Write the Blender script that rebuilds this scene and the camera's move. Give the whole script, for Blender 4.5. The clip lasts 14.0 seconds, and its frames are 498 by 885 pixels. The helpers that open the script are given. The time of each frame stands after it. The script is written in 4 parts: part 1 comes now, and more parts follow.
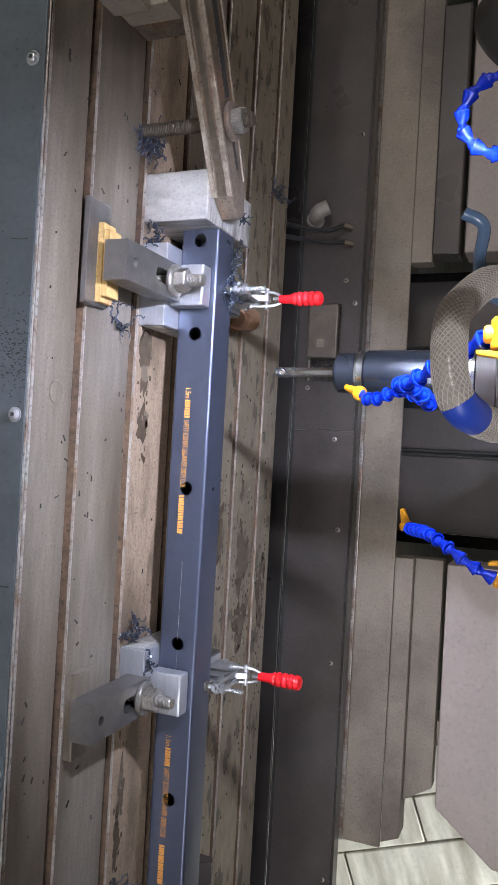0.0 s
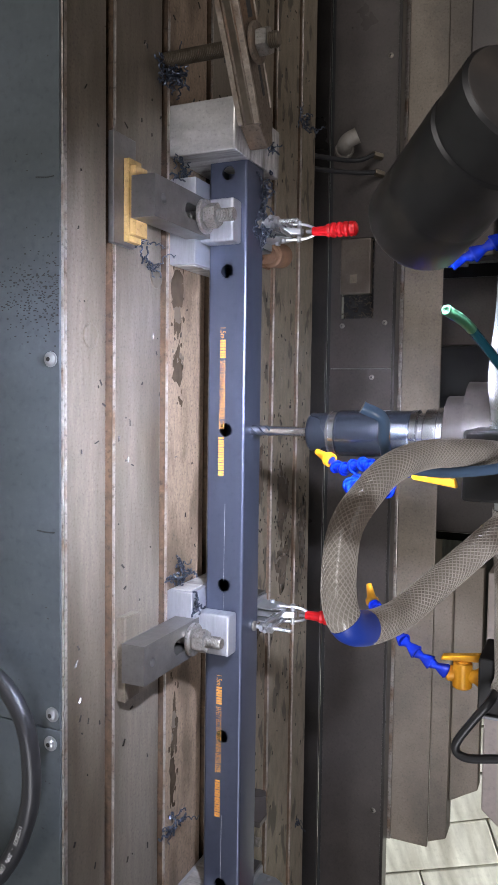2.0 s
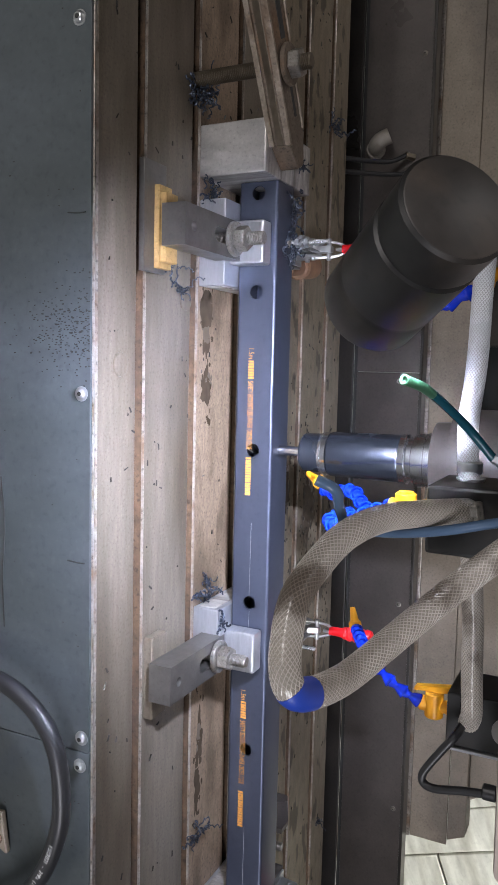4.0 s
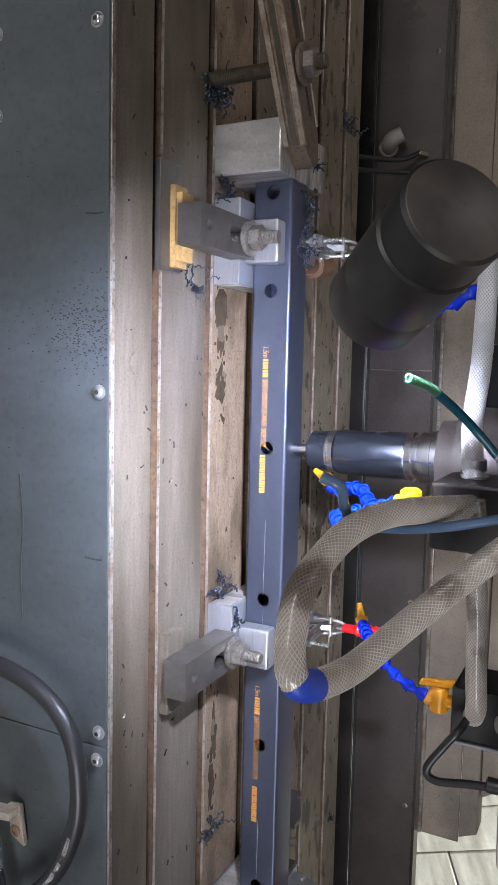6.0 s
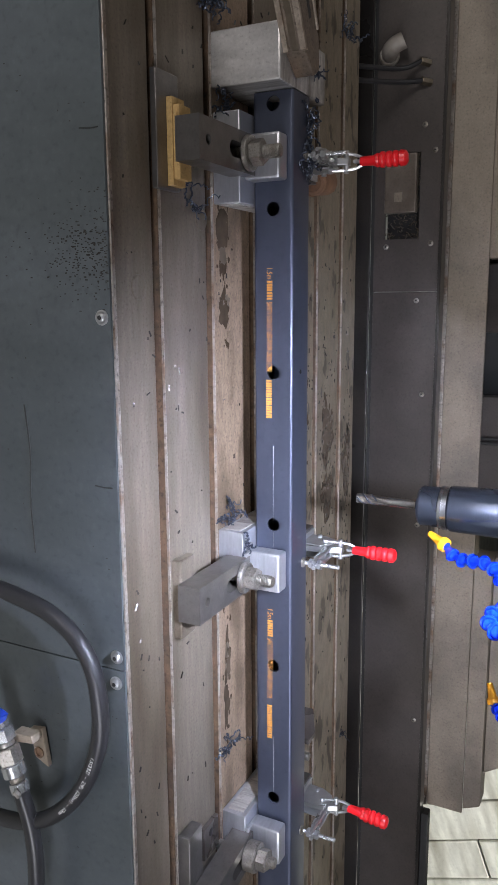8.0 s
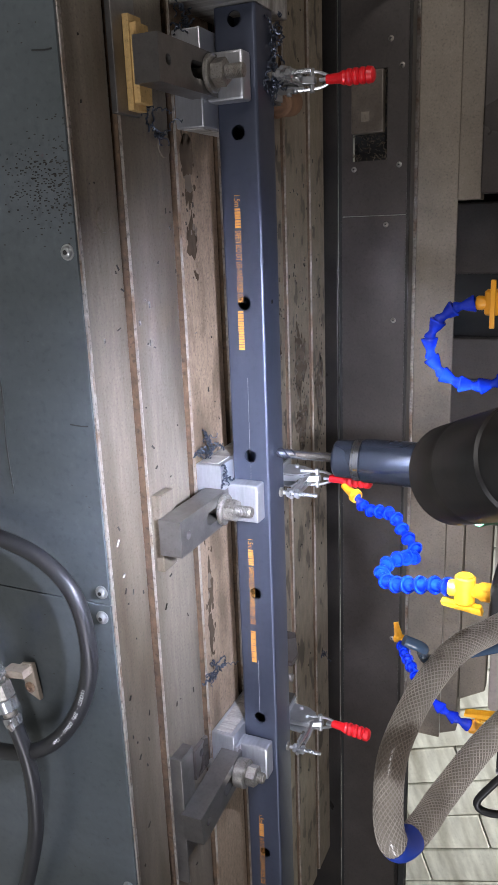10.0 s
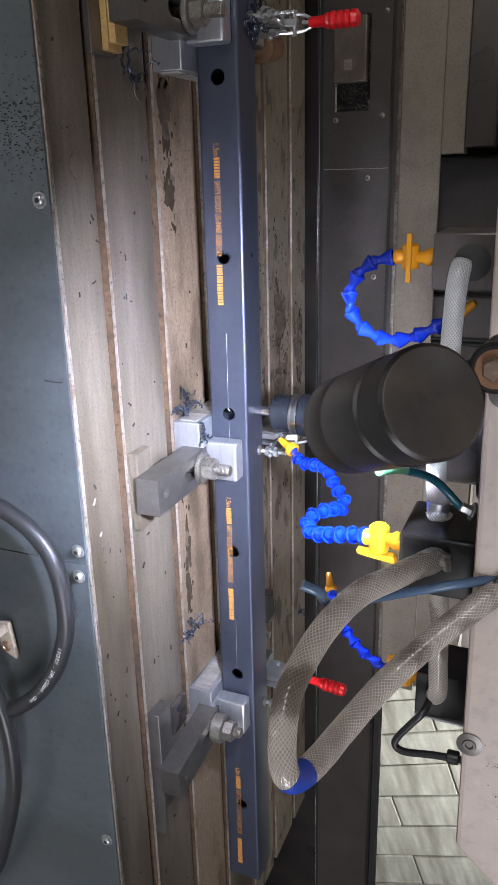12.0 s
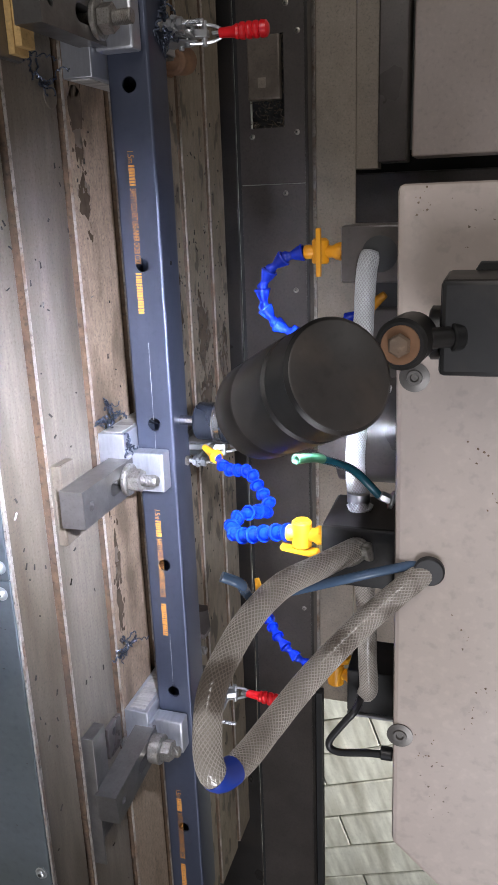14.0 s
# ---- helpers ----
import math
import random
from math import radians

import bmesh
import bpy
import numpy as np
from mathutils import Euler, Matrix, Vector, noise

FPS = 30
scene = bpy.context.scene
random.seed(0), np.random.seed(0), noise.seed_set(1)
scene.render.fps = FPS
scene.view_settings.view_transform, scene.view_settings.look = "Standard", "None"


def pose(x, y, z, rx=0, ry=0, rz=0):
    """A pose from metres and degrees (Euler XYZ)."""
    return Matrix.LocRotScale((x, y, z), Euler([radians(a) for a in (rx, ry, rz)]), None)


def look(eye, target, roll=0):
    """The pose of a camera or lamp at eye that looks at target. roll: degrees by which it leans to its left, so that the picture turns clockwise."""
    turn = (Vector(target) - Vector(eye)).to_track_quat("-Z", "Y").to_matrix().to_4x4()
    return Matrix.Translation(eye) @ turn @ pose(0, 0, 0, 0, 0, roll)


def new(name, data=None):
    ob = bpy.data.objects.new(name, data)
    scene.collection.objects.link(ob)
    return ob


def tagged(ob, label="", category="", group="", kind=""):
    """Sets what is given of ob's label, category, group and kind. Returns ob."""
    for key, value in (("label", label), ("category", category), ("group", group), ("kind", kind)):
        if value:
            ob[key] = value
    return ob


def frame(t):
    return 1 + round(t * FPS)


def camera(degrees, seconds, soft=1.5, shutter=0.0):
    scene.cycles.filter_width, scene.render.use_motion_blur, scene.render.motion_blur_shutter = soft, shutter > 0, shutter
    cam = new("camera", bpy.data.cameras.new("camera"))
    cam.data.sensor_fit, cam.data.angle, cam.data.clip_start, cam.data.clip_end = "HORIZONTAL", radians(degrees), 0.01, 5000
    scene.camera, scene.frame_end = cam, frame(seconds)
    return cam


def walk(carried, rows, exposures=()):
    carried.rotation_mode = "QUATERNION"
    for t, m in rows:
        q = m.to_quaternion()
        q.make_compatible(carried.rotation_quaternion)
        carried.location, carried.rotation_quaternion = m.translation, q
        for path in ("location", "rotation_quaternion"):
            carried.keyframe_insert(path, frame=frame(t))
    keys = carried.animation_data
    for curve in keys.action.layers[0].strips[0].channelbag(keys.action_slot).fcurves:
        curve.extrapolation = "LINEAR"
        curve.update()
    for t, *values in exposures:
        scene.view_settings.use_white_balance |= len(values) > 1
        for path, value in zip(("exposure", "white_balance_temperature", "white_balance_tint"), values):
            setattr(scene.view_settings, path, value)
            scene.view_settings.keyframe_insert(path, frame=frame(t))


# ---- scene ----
cam = camera(36.0, 14.0)
PATH = [
    (0, (-0.052, -0.844, 1.377), (-0.07, 1.013, 0.634), 93.0),
    (0.5, (-0.033, -0.843, 1.371), (-0.018, 1.011, 0.622), 93.0),
    (1, (-0.029, -0.84, 1.368), (0.031, 1.01, 0.61), 92.7),
    (1.5, (-0.033, -0.836, 1.364), (0.045, 1.003, 0.582), 92.3),
    (2, (-0.041, -0.833, 1.364), (0.079, 0.989, 0.549), 92.3),
    (2.5, (-0.045, -0.829, 1.36), (0.073, 0.985, 0.526), 92.2),
    (2.7, (-0.066, -0.829, 1.366), (0.069, 0.978, 0.519), 92.5),
    (5, (-0.1, -0.842, 1.358), (0.1, 0.945, 0.483), 94.3),
    (5.5, (-0.098, -0.843, 1.358), (0.098, 0.937, 0.467), 94.2),
    (6, (-0.098, -0.843, 1.359), (0.097, 0.936, 0.465), 94.1),
    (6.5, (-0.099, -0.842, 1.359), (0.097, 0.933, 0.459), 94.1),
    (7, (-0.099, -0.841, 1.358), (0.095, 0.93, 0.449), 93.9),
    (7.5, (-0.091, -0.84, 1.351), (0.158, 0.929, 0.452), 94.1),
    (8, (-0.088, -0.838, 1.347), (0.281, 0.919, 0.466), 94.9),
    (10.5, (-0.088, -0.839, 1.343), (0.478, 0.908, 0.55), 95.2),
    (11, (-0.089, -0.838, 1.34), (0.509, 0.904, 0.562), 95.7),
    (11.5, (-0.088, -0.838, 1.34), (0.539, 0.905, 0.584), 96.0),
    (12, (-0.084, -0.829, 1.338), (0.564, 0.913, 0.599), 96.4),
    (12.5, (-0.079, -0.824, 1.337), (0.564, 0.921, 0.601), 96.5),
    (13, (-0.072, -0.821, 1.337), (0.565, 0.927, 0.602), 96.1),
    (13.2, (-0.072, -0.821, 1.337), (0.565, 0.929, 0.606), 96.04),
    (13.3, (-0.071, -0.821, 1.338), (0.565, 0.933, 0.618), 95.88),
    (13.4, (-0.066, -0.823, 1.342), (0.563, 0.957, 0.689), 94.93),
    (13.5, (-0.062, -0.825, 1.346), (0.561, 0.979, 0.75), 94.1),
    (14, (-0.06, -0.825, 1.345), (0.528, 0.996, 0.762), 93.3),
]
walk(cam, [(t, look(eye, target, roll)) for t, eye, target, roll in PATH])

# ---- world, light ----
world = bpy.data.worlds.new("workshop_air")
scene.world = world
world.use_nodes = True
bg = world.node_tree.nodes["Background"]
bg.inputs[0].default_value = (0.95, 0.94, 0.98, 1)
bg.inputs[1].default_value = 0.009


def area_light(name, m, sx, sy, watts, colour):
    data = bpy.data.lights.new(name, "AREA")
    data.shape, data.size, data.size_y, data.energy, data.color = "RECTANGLE", sx, sy, watts, colour
    ob = new(name, data)
    ob.matrix_world = m
    return ob


# Three added, unseen fill lamps: front right, overhead left, low front left.
area_light("fill_light", look((1.5, -2.4, 1.9), (0.3, 0.4, 1.0)), 1.6, 0.5, 43, (0.93, 0.93, 1.0))
area_light("fill_light", look((-2.2, 0.0, 3.6), (-0.1, 0.0, 1.2)), 1.8, 1.3, 9, (0.96, 0.94, 0.95))
area_light("fill_light", look((-1.7, -2.3, 1.30), (0.0, 0.7, 1.15)), 1.6, 0.5, 21, (0.98, 0.93, 0.92))
# Added unseen lamp to brighten the slab wall; no doorway is modelled.
area_light("slab_fill_light", look((2.5, 1.75, 3.4), (2.3, 2.6, 0.8)), 2.0, 0.5, 38, (1.0, 0.99, 0.95)).data.spread = radians(75)
scene.view_settings.exposure = 0.0


# ---- materials ----
def mat(name, colour, rough=0.5, metal=0.0, var=0.25, scale=30.0, stain=None, stain_amount=0.0, stain_scale=6.0,
        bump=0.15, stretch=(1, 1, 1), coat=0.0, emit=None, power=0.0, alpha=1.0, transmission=0.0, lo=0.48, hi=0.66, speck=0.0, speck_scale=210.0):
    m = bpy.data.materials.new(name)
    m.use_nodes = True
    nt = m.node_tree
    bs = nt.nodes["Principled BSDF"]
    L = nt.links.new
    tc = nt.nodes.new("ShaderNodeTexCoord")
    mp = nt.nodes.new("ShaderNodeMapping")
    mp.inputs["Scale"].default_value = stretch
    L(tc.outputs["Object"], mp.inputs[0])
    n1 = nt.nodes.new("ShaderNodeTexNoise")
    n1.inputs["Scale"].default_value, n1.inputs["Detail"].default_value = scale, 6
    L(mp.outputs[0], n1.inputs["Vector"])
    n2 = nt.nodes.new("ShaderNodeTexNoise")
    n2.inputs["Scale"].default_value, n2.inputs["Detail"].default_value = stain_scale, 5
    L(mp.outputs[0], n2.inputs["Vector"])
    r1 = nt.nodes.new("ShaderNodeMapRange")
    r1.inputs[1].default_value, r1.inputs[2].default_value = 0.25, 0.75
    r1.inputs[3].default_value, r1.inputs[4].default_value = 1 - var, 1 + var
    L(n1.outputs[0], r1.inputs[0])
    base = nt.nodes.new("ShaderNodeMix")
    base.data_type, base.blend_type = "RGBA", "MULTIPLY"
    base.inputs[0].default_value = 1.0
    base.inputs[6].default_value = (*colour, 1)
    L(r1.outputs[0], base.inputs[7])
    out = base.outputs[2]
    if stain:
        r2 = nt.nodes.new("ShaderNodeMapRange")
        r2.inputs[1].default_value, r2.inputs[2].default_value = lo, hi
        r2.inputs[3].default_value, r2.inputs[4].default_value = 0.0, stain_amount
        L(n2.outputs[0], r2.inputs[0])
        mx = nt.nodes.new("ShaderNodeMix")
        mx.data_type = "RGBA"
        L(r2.outputs[0], mx.inputs[0])
        L(out, mx.inputs[6])
        mx.inputs[7].default_value = (*stain, 1)
        out = mx.outputs[2]
    if speck:
        n3 = nt.nodes.new("ShaderNodeTexNoise")
        n3.inputs["Scale"].default_value, n3.inputs["Detail"].default_value = speck_scale, 3
        L(tc.outputs["Object"], n3.inputs["Vector"])
        r3 = nt.nodes.new("ShaderNodeMapRange")
        r3.inputs[1].default_value, r3.inputs[2].default_value = 0.56, 0.70
        r3.inputs[3].default_value, r3.inputs[4].default_value = 1.0, 1.0 - speck
        L(n3.outputs[0], r3.inputs[0])
        r4 = nt.nodes.new("ShaderNodeMapRange")
        r4.inputs[1].default_value, r4.inputs[2].default_value = 0.28, 0.44
        r4.inputs[3].default_value, r4.inputs[4].default_value = 1.0 + speck * 0.7, 1.0
        L(n3.outputs[0], r4.inputs[0])
        mm = nt.nodes.new("ShaderNodeMath")
        mm.operation = "MULTIPLY"
        L(r3.outputs[0], mm.inputs[0])
        L(r4.outputs[0], mm.inputs[1])
        ms = nt.nodes.new("ShaderNodeMix")
        ms.data_type, ms.blend_type = "RGBA", "MULTIPLY"
        ms.inputs[0].default_value = 1.0
        L(out, ms.inputs[6])
        L(mm.outputs[0], ms.inputs[7])
        out = ms.outputs[2]
    L(out, bs.inputs["Base Color"])
    rr = nt.nodes.new("ShaderNodeMapRange")
    rr.inputs[1].default_value, rr.inputs[2].default_value = 0.1, 0.9
    rr.inputs[3].default_value, rr.inputs[4].default_value = max(0.03, rough - 0.1), min(1, rough + 0.12)
    L(n2.outputs[0], rr.inputs[0])
    L(rr.outputs[0], bs.inputs["Roughness"])
    bs.inputs["Metallic"].default_value = metal
    bs.inputs["Coat Weight"].default_value = coat
    bs.inputs["Transmission Weight"].default_value = transmission
    if bump:
        bn = nt.nodes.new("ShaderNodeBump")
        bn.inputs["Strength"].default_value, bn.inputs["Distance"].default_value = bump, 0.001
        L(n1.outputs[0], bn.inputs["Height"])
        L(bn.outputs[0], bs.inputs["Normal"])
    if emit:
        bs.inputs["Emission Color"].default_value = (*emit, 1)
        bs.inputs["Emission Strength"].default_value = power
    return m


M = dict(
    table=mat("ground_cast_iron", (0.212, 0.180, 0.142), 0.37, 0.3, 0.16, 90, (0.080, 0.060, 0.038), 0.9, 7, 0.07, (0.28, 1.6, 1), lo=0.42, hi=0.66, speck=0.26, speck_scale=330),
    table_brown=mat("rust_filmed_cast_iron", (0.29, 0.212, 0.15), 0.40, 0.2, 0.26, 150, (0.10, 0.070, 0.045), 0.75, 14, 0.12, (0.5, 1.2, 1), lo=0.50, hi=0.62, speck=0.45, speck_scale=300),
    table_oily=mat("oil_wet_cast_iron", (0.25, 0.205, 0.145), 0.34, 0.25, 0.25, 70, (0.05, 0.040, 0.028), 0.8, 38, 0.12, (0.5, 1.1, 1), lo=0.57, hi=0.62, speck=0.3, speck_scale=330),
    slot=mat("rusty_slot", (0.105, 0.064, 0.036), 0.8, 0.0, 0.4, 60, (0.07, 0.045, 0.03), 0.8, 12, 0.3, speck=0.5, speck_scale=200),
    # Pale edge strips put highlights into the colour; the brown stain is rust.
    edge=mat("worn_highlight_edge", (0.40, 0.36, 0.32), 0.34, 0.5, 0.25, 90, (0.20, 0.12, 0.07), 0.8, 26, 0.1, speck=0.5, speck_scale=220),
    apron=mat("oiled_grey_green_sheet", (0.098, 0.113, 0.126), 0.33, 0.25, 0.14, 40, (0.040, 0.047, 0.043), 0.75, 5, 0.04, (1.5, 1, 0.8), lo=0.30, hi=0.80, speck=0.14, speck_scale=150),
    bar=mat("blue_black_mill_scale", (0.088, 0.100, 0.142), 0.38, 0.72, 0.10, 25, (0.058, 0.066, 0.090), 0.4, 5, 0.03, (0.3, 1, 1), speck=0.07, speck_scale=120),
    scribe=mat("scribed_bare_steel", (0.26, 0.27, 0.30), 0.4, 0.5, 0.3, 200, bump=0.0),
    hole=mat("hole_dark", (0.012, 0.012, 0.013), 0.6, 0.3, 0.2, 40),
    ink=mat("orange_ink", (0.56, 0.25, 0.055), 0.6, 0, 0.15, 300),
    alu=mat("milled_aluminium", (0.48, 0.49, 0.52), 0.38, 0.75, 0.08, 60, (0.36, 0.36, 0.38), 0.4, 10, 0.05, (1, 1, 6), speck=0.05, speck_scale=300),
    steel=mat("grey_tool_steel", (0.20, 0.19, 0.18), 0.34, 0.8, 0.12, 60, (0.08, 0.07, 0.06), 0.5, 14, 0.05, speck=0.12, speck_scale=300),
    zinc=mat("zinc_plated_steel", (0.50, 0.51, 0.52), 0.27, 0.85, 0.1, 80, bump=0.03),
    bolt=mat("worn_bolt_steel", (0.36, 0.34, 0.31), 0.38, 0.85, 0.15, 120, (0.18, 0.14, 0.1), 0.5, 40, 0.08, speck=0.4, speck_scale=400),
    rust=mat("rusty_forging", (0.16, 0.125, 0.095), 0.6, 0.35, 0.3, 70, (0.20, 0.10, 0.045), 0.55, 18, 0.35, speck=0.5, speck_scale=300),
    rust_pale=mat("worn_highlit_forging", (0.30, 0.25, 0.20), 0.5, 0.4, 0.3, 70, (0.14, 0.085, 0.05), 0.7, 30, 0.25, speck=0.4, speck_scale=300),
    stud=mat("oily_stud_steel", (0.14, 0.115, 0.085), 0.4, 0.7, 0.2, 120, (0.06, 0.045, 0.03), 0.6, 40, 0.08),
    scuffed=mat("scuffed_milled_aluminium", (0.50, 0.485, 0.465), 0.34, 0.45, 0.3, 45, (0.14, 0.12, 0.10), 0.75, 14, 0.15, (1, 5, 0.5), speck=0.2, speck_scale=300),
    red=mat("red_vinyl_grip", (0.72, 0.012, 0.018), 0.32, 0, 0.06, 60, bump=0.02),
    wood=mat("yellow_plywood", (0.42, 0.275, 0.105), 0.7, 0, 0.2, 40, (0.33, 0.18, 0.06), 0.5, 15, 0.15, (0.3, 2, 2), speck=0.3, speck_scale=300),
    cover=mat("black_brown_cover_steel", (0.082, 0.070, 0.064), 0.31, 0.2, 0.25, 12, (0.055, 0.048, 0.043), 0.6, 5, 0.05, lo=0.3, hi=0.75, speck=0.2, speck_scale=260),
    guard=mat("grey_brown_guard_paint", (0.29, 0.242, 0.19), 0.42, 0.1, 0.12, 16, (0.08, 0.07, 0.06), 0.6, 5, 0.06, speck=0.25, speck_scale=260),
    cream=mat("cream_machine_paint", (0.51, 0.435, 0.395), 0.42, 0, 0.05, 12, (0.40, 0.33, 0.27), 0.35, 5, 0.04, speck=0.12, speck_scale=120),
    # Near-black holds the shade of recesses and undersides; also colours black trim.
    dark=mat("recess_shade_and_black_trim", (0.02, 0.02, 0.02), 0.6, 0, 0.2, 20),
    black=mat("black_anodised_lamp", (0.010, 0.0095, 0.0095), 0.40, 0.0, 0.3, 25, (0.045, 0.035, 0.028), 0.55, 22, 0.06, speck=0.3, speck_scale=160),
    holder=mat("blue_steel_holder", (0.10, 0.115, 0.15), 0.26, 0.9, 0.06, 40, bump=0.02),
    chrome=mat("polished_chrome", (0.72, 0.73, 0.75), 0.24, 1.0, 0.05, 60, bump=0.02),
    carbide=mat("bright_carbide", (0.72, 0.70, 0.68), 0.2, 1.0, 0.06, 60, bump=0.02),
    blue=mat("blue_coolant_plastic", (0.003, 0.024, 0.43), 0.15, 0, 0.06, 40, bump=0.02),
    yellow=mat("yellow_valve_plastic", (0.72, 0.31, 0.012), 0.35, 0, 0.06, 40, bump=0.02),
    hose=mat("braided_grey_hose", (0.33, 0.295, 0.26), 0.22, 0, 0.15, 40, (0.07, 0.05, 0.038), 0.85, 24, 0.05, lo=0.56, hi=0.68, coat=0.5, speck=0.25, speck_scale=300),
    milky=mat("milky_braided_hose", (0.31, 0.315, 0.32), 0.3, 0, 0.1, 40, (0.42, 0.39, 0.35), 0.5, 14, 0.04),
    rubber=mat("black_rubber", (0.022, 0.022, 0.024), 0.38, 0, 0.12, 40, bump=0.04),
    tape=mat("blue_tape", (0.02, 0.06, 0.42), 0.4, 0, 0.1, 60),
    green=mat("teal_air_tube", (0.012, 0.075, 0.105), 0.22, 0, 0.1, 40, bump=0.02),
    bluetube=mat("clear_blue_air_tube", (0.085, 0.14, 0.235), 0.2, 0, 0.1, 40, bump=0.02),
    swarf=mat("blue_steel_swarf", (0.085, 0.10, 0.135), 0.35, 0.85, 0.4, 300, bump=0.0),
    concrete=mat("painted_concrete", (0.62, 0.63, 0.58), 0.75, 0, 0.12, 10, (0.40, 0.40, 0.36), 0.6, 3, 0.2),
    block=mat("pale_green_casting", (0.36, 0.40, 0.37), 0.55, 0, 0.1, 14, (0.22, 0.24, 0.22), 0.5, 5, 0.1),
    wall=mat("off_white_wall", (0.55, 0.55, 0.52), 0.8, 0, 0.06, 6, (0.42, 0.41, 0.38), 0.4, 2, 0.1),
    braid=mat("pale_braid_thread", (0.52, 0.475, 0.43), 0.22, 0, 0.2, 60, (0.12, 0.09, 0.065), 0.85, 24, 0.0, lo=0.56, hi=0.68),
    braid_white=mat("white_braid_thread", (0.52, 0.53, 0.55), 0.25, 0, 0.15, 60, bump=0.0),
    green_end=mat("pale_green_tube_end", (0.03, 0.10, 0.05), 0.4, 0, 0.08, 60, bump=0.02),
    rust_bright=mat("orange_brown_rust", (0.22, 0.115, 0.06), 0.75, 0.05, 0.3, 60, (0.18, 0.10, 0.06), 0.6, 25, 0.3),
    slab=mat("pale_worn_slab", (0.60, 0.60, 0.55), 0.6, 0, 0.25, 14, (0.27, 0.25, 0.20), 0.85, 5, 0.2, (2.0, 1, 0.5), lo=0.45, hi=0.75, speck=0.1, speck_scale=60),
    foot=mat("shaded_oily_black_steel", (0.030, 0.027, 0.025), 0.3, 0.2, 0.3, 14, (0.055, 0.045, 0.036), 0.5, 6, 0.05, speck=0.3, speck_scale=240),
    plate=mat("brown_oily_plate", (0.145, 0.118, 0.094), 0.38, 0.2, 0.25, 30, (0.07, 0.055, 0.042), 0.7, 14, 0.08, speck=0.3, speck_scale=260),
    elbow=mat("grimy_white_plastic", (0.30, 0.27, 0.235), 0.45, 0, 0.2, 40, (0.12, 0.095, 0.07), 0.7, 22, 0.08),
    oil=mat("dark_oil_film", (0.105, 0.078, 0.056), 0.24, 0.1, 0.3, 60, (0.11, 0.08, 0.055), 0.6, 30, 0.05),
    dusty=mat("dusty_sheen_black_cap", (0.040, 0.035, 0.032), 0.42, 0, 0.3, 30, (0.075, 0.058, 0.046), 0.7, 26, 0.06, speck=0.2, speck_scale=160),
    white=mat("white_ink", (0.8, 0.8, 0.8), 0.6, 0, 0.05, 60),
    led=mat("work_lamp_led", (0.9, 0.9, 0.9), 0.4, 0, 0, 20, emit=(0.80, 0.87, 1.12), power=4500.0, bump=0),
)


# ---- mesh helpers ----
def mesh_of(bm, name, material, smooth=True):
    me = bpy.data.meshes.new(name)
    flat = {f for f in bm.faces if f.tag}
    bmesh.ops.recalc_face_normals(bm, faces=bm.faces)
    if smooth:
        for f in bm.faces:
            f.smooth = f not in flat
        for e in bm.edges:
            if len(e.link_faces) == 2 and e.calc_face_angle(0) > 0.7:
                e.smooth = False
    bm.to_mesh(me)
    bm.free()
    me.materials.append(material)
    return me


def part(name, bm, material, parent=None, label=""):
    ob = new(name, mesh_of(bm, name, material))
    if parent:
        ob.parent = parent
    if label:
        ob["label"] = label
    return ob


def thing(name, label, category, m=None, group="", kind=""):
    ob = new(name)
    ob.empty_display_size = 0.02
    if m is not None:
        ob.matrix_basis = m
    return tagged(ob, label, category, group, kind)


def bevelled_flat(bm, edges, width, segs):
    """Bevels the edges and keeps the large faces between them flat-shaded."""
    r = bmesh.ops.bevel(bm, geom=list(edges), offset=width, segments=segs, affect="EDGES", profile=0.5)
    rounded = set(r["faces"])
    for f in bm.faces:
        f.tag = f not in rounded


def box(lo, hi, bevel=0.0, bm=None, segs=2):
    bm = bm or bmesh.new()
    lo, hi = Vector(lo), Vector(hi)
    r = bmesh.ops.create_cube(bm, size=1, matrix=Matrix.Translation((lo + hi) / 2) @ Matrix.Diagonal((*(hi - lo), 1)))
    if bevel:
        es = {e for v in r["verts"] for e in v.link_edges}
        bevelled_flat(bm, es, bevel, segs)
    return bm


def prism(poly, axis, lo, hi, bevel=0.0, bm=None):
    """Extrudes a polygon given in the two other axes (in x, y, z order) along axis."""
    bm = bm or bmesh.new()
    k = "xyz".index(axis)

    def at(p, v):
        c = list(p)
        c.insert(k, v)
        return c
    a = [bm.verts.new(at(p, lo)) for p in poly]
    b = [bm.verts.new(at(p, hi)) for p in poly]
    n = len(poly)
    fs = [bm.faces.new(a), bm.faces.new(b[::-1])] + [bm.faces.new((a[i], b[i], b[(i + 1) % n], a[(i + 1) % n])) for i in range(n)]
    if bevel:
        es = {e for f in fs for e in f.edges}
        bevelled_flat(bm, es, bevel, 2)
    return bm


